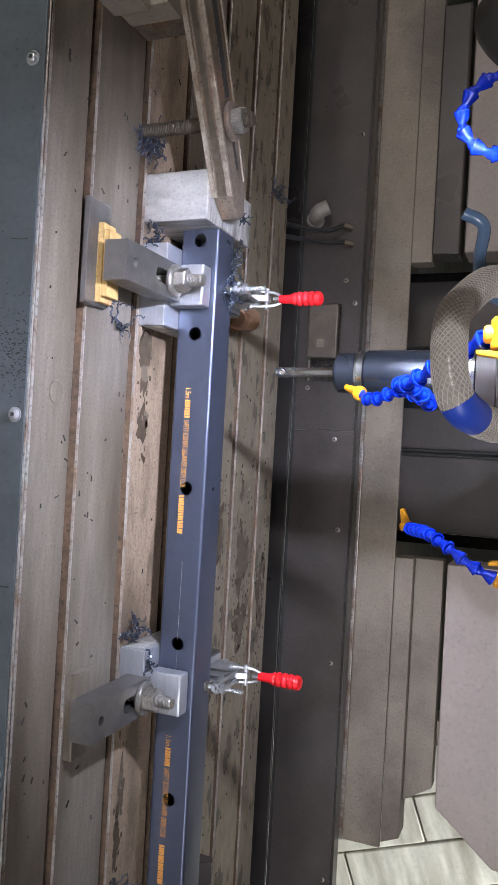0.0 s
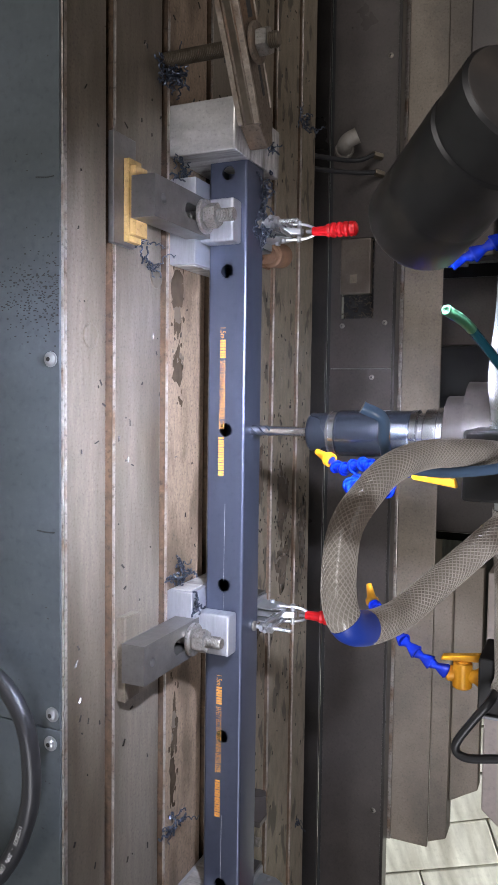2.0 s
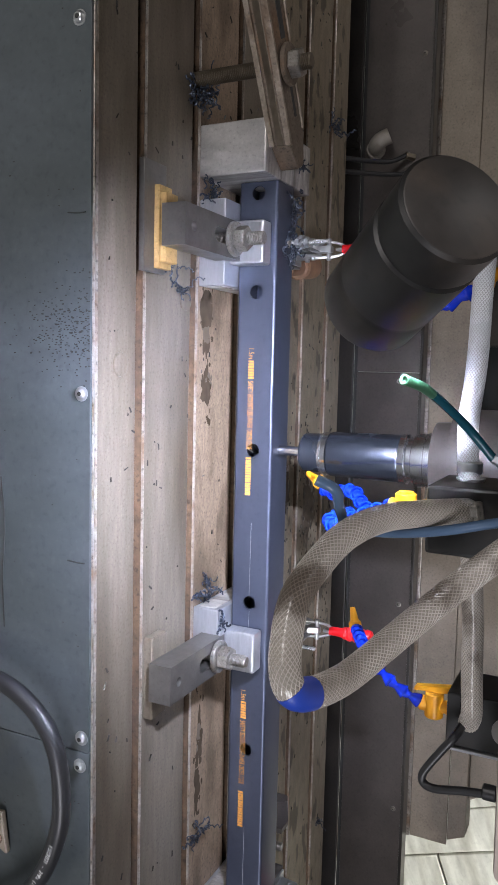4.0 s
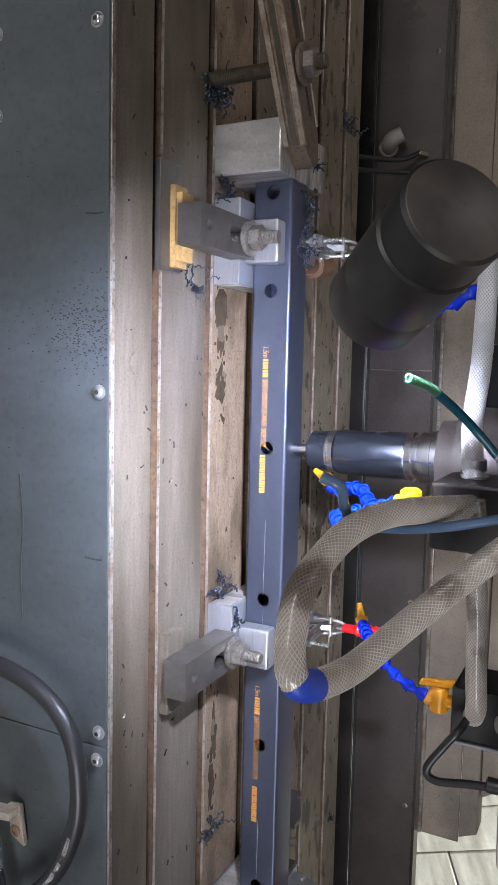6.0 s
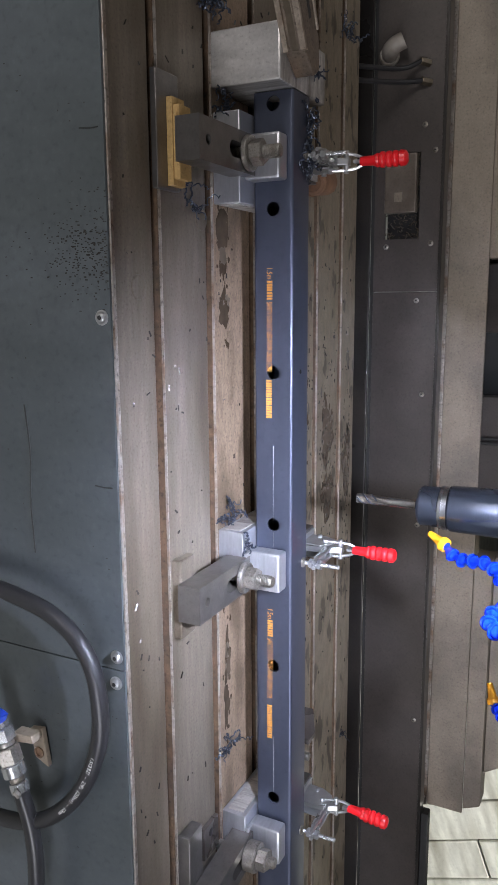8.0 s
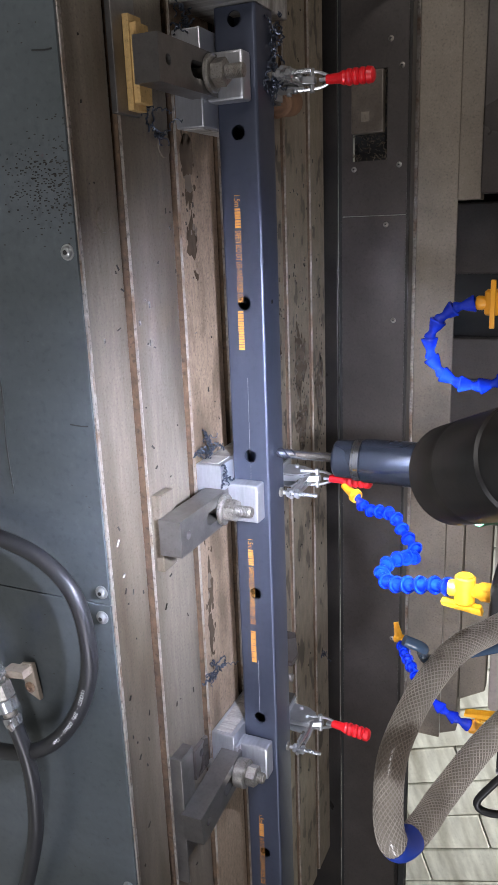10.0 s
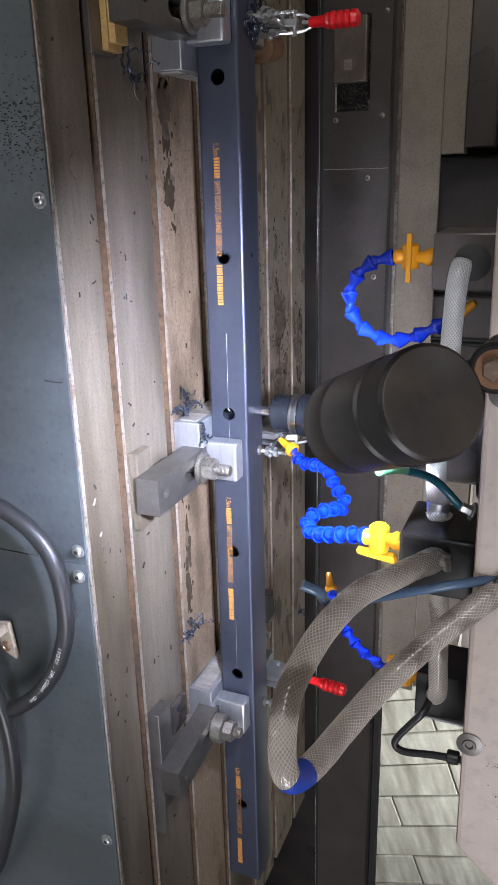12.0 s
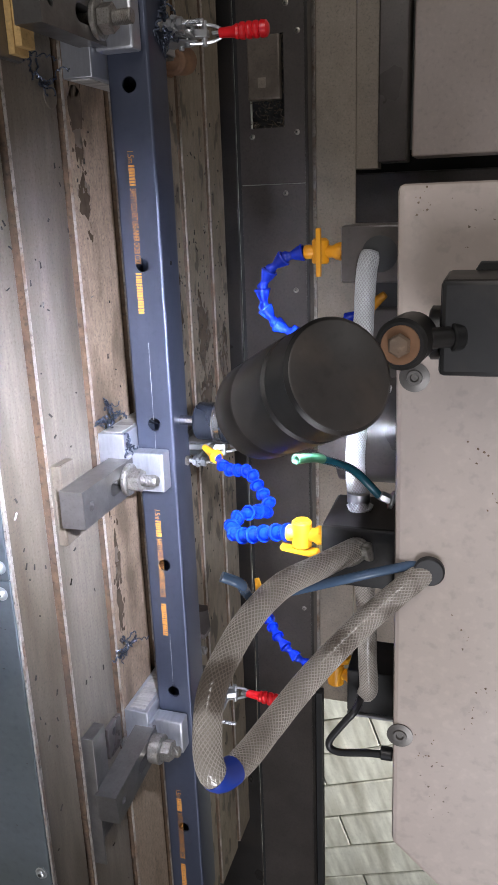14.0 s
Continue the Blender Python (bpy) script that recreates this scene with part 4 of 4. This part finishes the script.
def toggle_clamp(x, tilt):
    t = thing("toggle_clamp", "zinc-plated toggle clamp with a red grip", "toggle clamp", pose(x, 0.0, TZ), group="toggle clamps along the tube")
    part("mount_block", box((-0.02, 0.072, 0), (0.02, 0.13, 0.062), 0.0015), M["steel"], t)
    part("base_flange", box((-0.017, 0.074, 0.0622), (0.017, 0.126, 0.0652), 0.0006), M["zinc"], t)
    for s in (-1, 1):
        part("side_plate", prism([(0.080, 0.065), (0.120, 0.065), (0.118, 0.088), (0.108, 0.104), (0.092, 0.106), (0.078, 0.092)], "x", s * 0.0085 - 0.0011, s * 0.0085 + 0.0011, 0.0004), M["zinc"], t)
        part("hold_arm", sweep(spline([(s * 0.0055, 0.104, 0.100), (s * 0.0055, 0.075, 0.105), (s * 0.0055, 0.040, 0.104), (s * 0.004, 0.026, 0.1035)]), 0.0024, 8), M["zinc"], t)
        part("handle_link", sweep(spline([(s * 0.0100, 0.094, 0.092), (s * 0.0098, 0.099, 0.108), (s * 0.0085, 0.103, 0.121), (s * 0.0050, 0.105, 0.130), (s * 0.0015, 0.105, 0.135)]), 0.0020, 8), M["zinc"], t)
    part("centre_link", prism([(0.086, 0.068), (0.114, 0.068), (0.108, 0.100), (0.104, 0.118), (0.096, 0.117), (0.088, 0.098)], "x", -0.0042, 0.0042, 0.001), M["zinc"], t)
    part("arm_plate", box((-0.0078, 0.040, 0.0985), (0.0078, 0.074, 0.1010), 0.0006), M["zinc"], t)
    for y, z in ((0.094, 0.094), (0.110, 0.080), (0.101, 0.113)):
        part("rivet", cyl(0.0033, (-0.0135, y, z), (0.0135, y, z), 0.0005, 12), M["zinc"], t)
    part("spindle", thread(0.0029, (0.001, 0.034, 0.0885), (0.001, 0.034, 0.136), 0.0012, n=12), M["zinc"], t)
    part("spindle_nut", hexagon(0.0066, (0.001, 0.034, 0.095), (0.001, 0.034, 0.101)), M["zinc"], t)
    part("spindle_nut", hexagon(0.0066, (0.001, 0.034, 0.1065), (0.001, 0.034, 0.1125)), M["zinc"], t)
    part("pressure_tip", lathe([(0.0035, 0), (0.0062, 0.0005), (0.0062, 0.003), (0.003, 0.0048)], pose(0.001, 0.034, 0.0852), 14), M["bolt"], t)
    part("handle_tang", prism([(0.0995, 0.122), (0.1105, 0.122), (0.109, 0.142), (0.101, 0.142)], "x", -0.002, 0.002, 0.0005), M["zinc"], t)
    g = [(0.0055, 0.0), (0.0058, 0.006), (0.0062, 0.016), (0.0085, 0.021)]
    for k in range(3):
        z = 0.024 + k * 0.008
        g += [(0.0076, z), (0.0094, z + 0.0016), (0.0097, z + 0.004), (0.0092, z + 0.0062), (0.0076, z + 0.0077)]
    g += [(0.0098, 0.050), (0.0088, 0.056), (0.0055, 0.0585), (0, 0.059)]
    part("grip", lathe(g, pose(0, 0.105, 0.130, tilt[0], tilt[1], 0), 20), M["red"], t, "ribbed red vinyl grip")
    return t


toggle_clamp(-0.252, (0, 0))
toggle_clamp(0.245, (0, 0))
toggle_clamp(0.632, (0, 6))

blockt = thing("stop_block", "scuffed milled aluminium stop block against the tube end", "stop block")
part("block", box((-0.379, -0.036, TZ), (-0.3195, 0.098, 0.985), 0.002), M["scuffed"], blockt)

# long rusty finger clamp over the stop block
fing = thing("finger_clamp", "long rusty forged finger clamp bolted over the stop block", "clamp", Matrix.Translation((-0.333, 0.012, 0.9853)) @ pose(0, 0, 0, 0, 0, 29.5))
part("forging", prism([(0.0, -0.010), (-0.03, -0.024), (-0.34, -0.029), (-0.34, 0.029), (-0.03, 0.022), (0.0, 0.008)], "z", 0.0, 0.024, 0.003), M["rust"], fing)
# Pale ridges: worn metal plus the edge highlight put into their colour.
for z0, z1, out, finish, nm in ((0.0, 0.006, 0.0045, "rust_pale", "lower_ridge"), (0.0195, 0.0262, 0.003, "rust_pale", "upper_ridge"), (0.0085, 0.0165, 0.0006, "stud", "groove")):
    part(nm, prism([(-0.338, -0.029 - out), (-0.032, -0.024 - out), (-0.030, -0.0225), (-0.338, -0.0275)], "z", z0, z1, 0.0004), M[finish], fing)
part("back_ridge", prism([(-0.335, 0.022), (-0.04, 0.015), (-0.04, 0.019), (-0.335, 0.0275)], "z", 0.0242, 0.0265, 0.0006), M["rust_pale"], fing, "worn forging ridge with its highlight in the colour")
part("centre_slot", box((-0.25, -0.003, 0.0241), (-0.135, 0.009, 0.0247), 0.0002), M["dark"], fing)
part("front_slot", box((-0.095, 0.001, 0.0241), (-0.055, 0.007, 0.0246), 0.0002), M["dark"], fing)
stud = thing("clamp_stud", "long threaded stud with washer and nut through the finger clamp", "stud")
part("rod", thread(0.0085, (-0.427, -0.0445, TZ - 0.02), (-0.427, -0.0445, 1.041), 0.0022), M["stud"], stud)
part("washer", cyl(0.022, (-0.427, -0.0445, 1.0122), (-0.427, -0.0445, 1.0172), 0.001, 28), M["rust"], stud)
part("nut", hexagon(0.0155, (-0.427, -0.0445, 1.0174), (-0.427, -0.0445, 1.0300)), M["bolt"], stud)
st = thing("step_block", "grey steel step blocks under the clamp heel", "step block")
for k, (a, b, z) in enumerate(((-0.66, -0.522, 0.945), (-0.67, -0.530, 0.965), (-0.68, -0.532, 0.9848))):
    part("step", box((a, -0.158 + k * 0.036, TZ), (b, -0.1235 + k * 0.036, z), 0.002), M["guard" if k < 2 else "rust"], st)

# odds and ends behind the tube
rb = thing("rusty_bolt", "rusty round bolt head on the table behind the tube", "bolt")
part("bolt_head", cyl(0.018, (-0.249, 0.222, 0.9215), (-0.256, 0.272, 0.9215), 0.003), M["rust_bright"], rb)
part("bolt_shank", cyl(0.012, (-0.244, 0.19, 0.9165), (-0.249, 0.222, 0.9215), 0.001), M["rust_bright"], rb)
part("bolt_foot", box((-0.27, 0.23, TZ), (-0.235, 0.265, 0.906), 0.002), M["rust_bright"], rb)
gs = thing("angle_bracket", "dark steel angle bracket on the table behind the tube", "bracket")
part("upright", prism([(0.12, TZ), (0.205, TZ), (0.205, 0.935), (0.145, 0.962), (0.12, 0.962)], "x", 0.552, 0.56, 0.001), M["cover"], gs)
part("foot", box((0.5605, 0.12, TZ), (0.62, 0.19, 0.91), 0.001), M["steel"], gs)
gb = thing("hex_bolt", "steel hex bolt with washers holding the angle bracket", "bolt")
part("washer", cyl(0.014, (0.60, 0.15, 0.9102), (0.60, 0.15, 0.914), 0.001), M["bolt"], gb)
part("nut", hexagon(0.012, (0.60, 0.15, 0.9142), (0.60, 0.15, 0.926)), M["bolt"], gb)
part("shank", thread(0.0065, (0.60, 0.15, 0.926), (0.60, 0.15, 0.951)), M["bolt"], gb)

# welding hose and its fittings on the apron
wh = thing("welding_hose", "thick black rubber gas hose with white print on the apron", "hose")
HL = spline([(0.190, -0.30, 0.70), (0.194, -0.30, 0.78), (0.203, -0.30, 0.835), (0.213, -0.30, 0.866), (0.232, -0.30, 0.893), (0.258, -0.30, 0.909), (0.294, -0.30, 0.9155), (0.333, -0.30, 0.913), (0.378, -0.30, 0.896), (0.416, -0.30, 0.868), (0.444, -0.30, 0.832), (0.458, -0.30, 0.786), (0.462, -0.30, 0.70)])
part("tube", sweep(HL, 0.0085, 18), M["rubber"], wh)


FINE = spline([tuple(p) for p in HL[::4]], 24)
i_start = min(range(len(FINE)), key=lambda i: (FINE[i] - Vector((0.345, -0.30, 0.908))).length)
cumulative = [0.0]
for a, b in zip(FINE, FINE[1:]):
    cumulative.append(cumulative[-1] + (b - a).length)


def print_along(text, s0, height, step):
    for n_, ch in enumerate(text):
        if ch == " ":
            continue
        s = s0 + n_ * step
        k = next((i for i, c in enumerate(cumulative) if c >= s), len(FINE) - 2)
        p, d = FINE[k], (FINE[min(k + 2, len(FINE) - 1)] - FINE[max(k - 2, 0)]).normalized()
        cu = bpy.data.curves.new("print", "FONT")
        cu.body, cu.size = ch, height * 1.4
        tmp = new("print", cu)
        bpy.context.view_layer.update()
        me = bpy.data.meshes.new_from_object(tmp.evaluated_get(bpy.context.evaluated_depsgraph_get()))
        bpy.data.objects.remove(tmp)
        up = Vector((-d.z, 0, d.x))
        for v in me.vertices:
            v.co = p + d * v.co.x + up * (v.co.y - height * 0.2) + Vector((0, -0.0086, 0))
        me.materials.append(M["white"])
        ob = new("print", me)
        ob.parent = wh


print_along("ISO3821 - 2MPa (20bar) - 10mm", cumulative[i_start], 0.0042, 0.0030)
bpy.context.view_layer.update()

gf = thing("hose_coupling", "zinc hose coupling with bracket and black hose on the apron", "pipe fitting")
GA, GD = Vector((0.336, -0.305, 0.786)), Vector((0.09, 0, 0.030)).normalized()
for nm, a, b, r0, finish, six in (("tail_piece", 0.0, 0.012, 0.0085, "zinc", False), ("hex_body", 0.012, 0.026, 0.0125, "zinc", True), ("neck", 0.026, 0.032, 0.0092, "bolt", False), ("union_nut", 0.032, 0.050, 0.0132, "bolt", True),
                              ("collar", 0.050, 0.064, 0.0122, "zinc", False), ("spigot", 0.064, 0.071, 0.0078, "bolt", False), ("clip", 0.071, 0.082, 0.0098, "zinc", False)):
    part(nm, (hexagon(r0, GA + GD * a, GA + GD * b) if six else cyl(r0, GA + GD * a, GA + GD * b, 0.0012)), M[finish], gf)
part("clip_screw", hexagon(0.0032, GA + GD * 0.0765 + Vector((-0.003, -0.0115, 0.004)), GA + GD * 0.0765 + Vector((0.003, -0.0105, 0.010))), M["bolt"], gf)
part("bracket", prism([(0.356, 0.806), (0.388, 0.812), (0.396, 0.829), (0.353, 0.823)], "y", -0.281, -0.2745, 0.0012), M["guard"], gf, "scuffed grey bracket plate")
part("bracket_arm", prism([(0.356, 0.796), (0.366, 0.798), (0.362, 0.824), (0.354, 0.822)], "y", -0.296, -0.2812, 0.001), M["guard"], gf)
part("bracket_screw", lathe([(0.0062, 0), (0.0062, 0.0012), (0.0035, 0.0022), (0.0028, 0.0008), (0, 0.0008)], pose(0.381, -0.2812, 0.818, 90, 0, 0), 18), M["rust"], gf, "rusty socket screw")
part("tail_hose", sweep(spline([GA + GD * 0.076, GA + GD * 0.095, (0.455, -0.305, 0.8235), (0.50, -0.305, 0.826), (0.56, -0.304, 0.818), (0.646, -0.303, 0.79), (0.70, -0.302, 0.765), (0.80, -0.30, 0.70)]), 0.0085, 16), M["rubber"], gf)
part("blue_lever", prism([(0.321, 0.782), (0.334, 0.780), (0.338, 0.797), (0.328, 0.802)], "y", -0.318, -0.304, 0.0015), M["tape"], gf, "blue plastic lever")


# ---- swarf ----
def swarf(at, size, n, seed, name="swarf_clump"):
    """A loose tangle: a few long wandering strands with coiled ends, and short curls between them."""
    r = random.Random(seed)
    bm = bmesh.new()
    for q in range(max(4, int(n * 0.62))):
        long_one = q < max(2, n // 7)
        c = Vector((r.gauss(0, size * 0.36), r.gauss(0, size * 0.36), abs(r.gauss(0, size * 0.3)) + 0.002))
        d = Vector((r.gauss(0, 1), r.gauss(0, 1), r.gauss(0, 0.45))).normalized()
        m = r.randint(26, 42) if long_one else r.randint(12, 22)
        rad, tw = r.uniform(0.0010, 0.0026), r.uniform(0.5, 0.9)
        step = r.uniform(0.0007, 0.0012)
        line = []
        for k in range(m):
            d = (d + Vector((r.gauss(0, 0.16), r.gauss(0, 0.16), r.gauss(0, 0.10)))).normalized()
            c = c + d * step
            u = d.orthogonal().normalized()
            w = d.cross(u)
            p = c + rad * (math.cos(tw * k) * u + math.sin(tw * k) * w)
            p.z = max(p.z, 0.0008)
            line.append(p)
        sweep(line, r.uniform(0.0006, 0.0013), 5, bm, caps=False)
    t = new(name, mesh_of(bm, name, M["swarf"]))
    t.matrix_basis = Matrix.Translation(at)
    return tagged(t, "tangle of curled blue-grey steel swarf", "swarf", group="swarf tangles on the table", kind="stuff")


for i, (p, s, n) in enumerate((((-0.415, -0.035, TZ), 0.014, 26), ((-0.298, -0.02, TZ + 0.002), 0.013, 18), ((-0.30, 0.045, 0.9852), 0.010, 16), ((-0.272, 0.06, 0.935), 0.014, 30), ((-0.245, 0.052, 0.955), 0.012, 24),
                               ((-0.192, 0.056, 0.955), 0.010, 18), ((-0.21, -0.10, TZ), 0.007, 8), ((-0.185, -0.085, TZ), 0.008, 9), ((0.170, -0.012, TZ + 0.003), 0.008, 10), ((0.186, -0.022, TZ + 0.004), 0.009, 12),
                               ((0.208, -0.027, 0.9348), 0.008, 8), ((0.494, -0.022, TZ), 0.010, 16), ((0.225, 0.07, TZ + 0.04), 0.010, 10), ((0.60, 0.075, TZ), 0.013, 14), ((-0.50, 0.40, TZ), 0.016, 14), ((0.73, 0.44, TZ), 0.008, 6), ((-0.51, 0.475, TZ - 0.01), 0.012, 10), ((-0.268, 0.038, 0.9852), 0.007, 14), ((-0.236, 0.040, 0.9852), 0.006, 12), ((-0.405, -0.05, TZ), 0.012, 14), ((-0.352, 0.06, 0.9852), 0.007, 8))):
    swarf(p, s * 1.3, int(n * 1.5), 100 + i)

def oil_patch(cx, cy, lx, ly, seed):
    """A thin film of oil with a ragged outline and drops round it."""
    r = random.Random(seed)
    bm = bmesh.new()
    blobs = [(cx, cy, lx, ly, 40)] + [(cx + r.uniform(-1.5, 1.5) * lx, cy + r.uniform(-0.9, 0.9) * ly, r.uniform(0.002, 0.008), r.uniform(0.001, 0.004), 9) for _ in range(16)]
    for bx, by, rx, ry, n in blobs:
        ph = [r.uniform(0, 6.28) for _ in range(4)]
        vs = []
        for k in range(n):
            a = 2 * math.pi * k / n
            f = 0.72 + 0.13 * math.sin(3 * a + ph[0]) + 0.10 * math.sin(5 * a + ph[1]) + 0.08 * math.sin(9 * a + ph[2]) + 0.05 * math.sin(14 * a + ph[3])
            vs.append(bm.verts.new((bx + f * rx * math.cos(a), by + f * ry * math.sin(a), TZ + 0.0004)))
        bm.faces.new(vs)
    bmesh.ops.triangulate(bm, faces=bm.faces)
    tagged(new("oil_stain", mesh_of(bm, "oil_stain", M["oil"])), "dark wet oil stain on the machine table", "stain", group="oil stains on the table", kind="stuff")


for k, (x, y, lx, ly) in enumerate(((-0.155, -0.014, 0.055, 0.018), (-0.075, -0.012, 0.030, 0.016), (0.375, -0.014, 0.050, 0.010), (0.44, -0.018, 0.040, 0.010),
                                    (0.13, 0.342, 0.075, 0.036), (0.24, 0.345, 0.055, 0.034), (0.20, 0.44, 0.085, 0.026), (0.08, 0.235, 0.06, 0.035), (0.31, 0.232, 0.05, 0.030))):
    oil_patch(x, y, lx, ly, 50 + k)

r = random.Random(9)
bm = bmesh.new()
for _ in range(800):
    zone = r.random()
    if zone < 0.2:
        x, y = r.uniform(-0.85, -0.38), r.uniform(-0.03, 0.44)
    elif zone < 0.6:
        x, y = r.gauss(0.18, 0.16), r.uniform(0.19, 0.46)
    elif zone < 0.75:
        x, y = r.uniform(-0.4, 1.0), r.uniform(0.08, 0.46)
    else:
        x, y = r.uniform(-0.45, 1.0), r.uniform(-0.22, 0.04)
    if any(abs(y - s) < 0.011 for s in SLOTS) or (0.05 > y > -0.04 and x > 0.3) or (-0.18 < y and (abs(x - 0.25) < 0.035 or abs(x + 0.245) < 0.06 or abs(x - 0.628) < 0.09) and y < 0.14):
        continue
    a, L, w = r.gauss(0, 0.7), r.uniform(0.0008, 0.0042), r.uniform(0.0003, 0.0009)
    d, e = Vector((math.cos(a), math.sin(a), 0)), Vector((-math.sin(a), math.cos(a), 0))
    c = Vector((x, y, TZ + 0.0004))
    vs = [bm.verts.new(q) for q in (c - d * L - e * w, c + d * L - e * w, c + d * L * 0.8 + e * w + Vector((0, 0, 0.0012)), c - d * L + e * w + Vector((0, 0, 0.0008)))]
    bm.faces.new(vs)
tagged(new("metal_chips", mesh_of(bm, "metal_chips", M["foot"])), "scattered dark oily slivers of metal on the table", "metal chips", kind="stuff")
bm = bmesh.new()
for _ in range(260):
    c = Vector((r.uniform(PK[0], PK[1]), r.uniform(CY + 0.001, CY + 0.012), r.uniform(PK[2], PK[3])))
    ax = Vector((r.gauss(0, 1), r.gauss(0, 1), r.gauss(0, 1))).normalized() * r.uniform(0.002, 0.006)
    sweep([c - ax, c + Vector((r.gauss(0, 0.001), 0, r.gauss(0, 0.001))), c + ax], r.uniform(0.0004, 0.001), 4, bm, caps=False)
tagged(new("pocket_swarf", mesh_of(bm, "pocket_swarf", M["stud"])), "dark wet swarf packed in the cover pocket", "swarf", kind="stuff")

# pale slab wall beyond the machine
slab_wall = thing("wall_slabs", "pale worn slab wall with dark joints and brown stains", "wall", kind="structure")
part("backing", box((1.1, 2.64, 0.0), (4.9, 2.8, 2.0)), M["guard"], slab_wall)
slab_mesh = mesh_of(box((-0.38, -0.015, -0.097), (0.38, 0.015, 0.097), 0.005, segs=1), "slab", M["slab"])
r = random.Random(3)
LEAN = radians(20)
for i in range(-14, 15):
    for j in range(-4, 5):
        along, across = j * 0.768 + (i % 2) * 0.384, i * 0.201
        cx, cz = 2.8 - math.sin(LEAN) * along + math.cos(LEAN) * across, 0.95 + math.cos(LEAN) * along + math.sin(LEAN) * across
        if not (1.25 < cx < 4.75 and 0.2 < cz < 1.85):
            continue
        ob = bpy.data.objects.new("slab", slab_mesh)
        scene.collection.objects.link(ob)
        ob.parent = slab_wall
        ob.matrix_basis = pose(cx, 2.632 + r.uniform(-0.002, 0.002), cz, 0, -110, 0)


# ---- motion ----
def motions():
    rows = [(0, -0.147, 1.136), (0.3, -0.075, 1.138), (0.5, -0.034, 1.138), (0.7, -0.006, 1.112), (1.0, 0, 1.066), (1.5, 0, 1.061), (2.0, 0, 1.0605), (2.5, 0, 1.060), (3.4, 0, 1.034), (4.2, 0, 1.014), (4.8, 0, 1.010),
            (6.0, 0, 1.009), (6.6, 0, 1.009), (6.8, 0, 1.018), (7.0, 0, 1.051), (7.25, 0.004, 1.112), (7.5, 0.034, 1.135), (8, 0.150, 1.137), (8.25, 0.186, 1.132), (8.6, 0.19, 1.095), (9.2, 0.19, 1.067),
            (10.3, 0.19, 1.064), (11, 0.19, 1.067), (11.2, 0.19, 1.078), (11.5, 0.19, 1.093), (11.65, 0.19, 1.075), (11.85, 0.19, 1.022), (12, 0.19, 1.012), (12.5, 0.19, 1.011), (14, 0.19, 1.008)]
    walk(head, [(t, pose(x, 0.025, z)) for t, x, z in rows])
    walk(column, [(t, pose(x, 0, 0)) for t, x, z in rows])


motions()
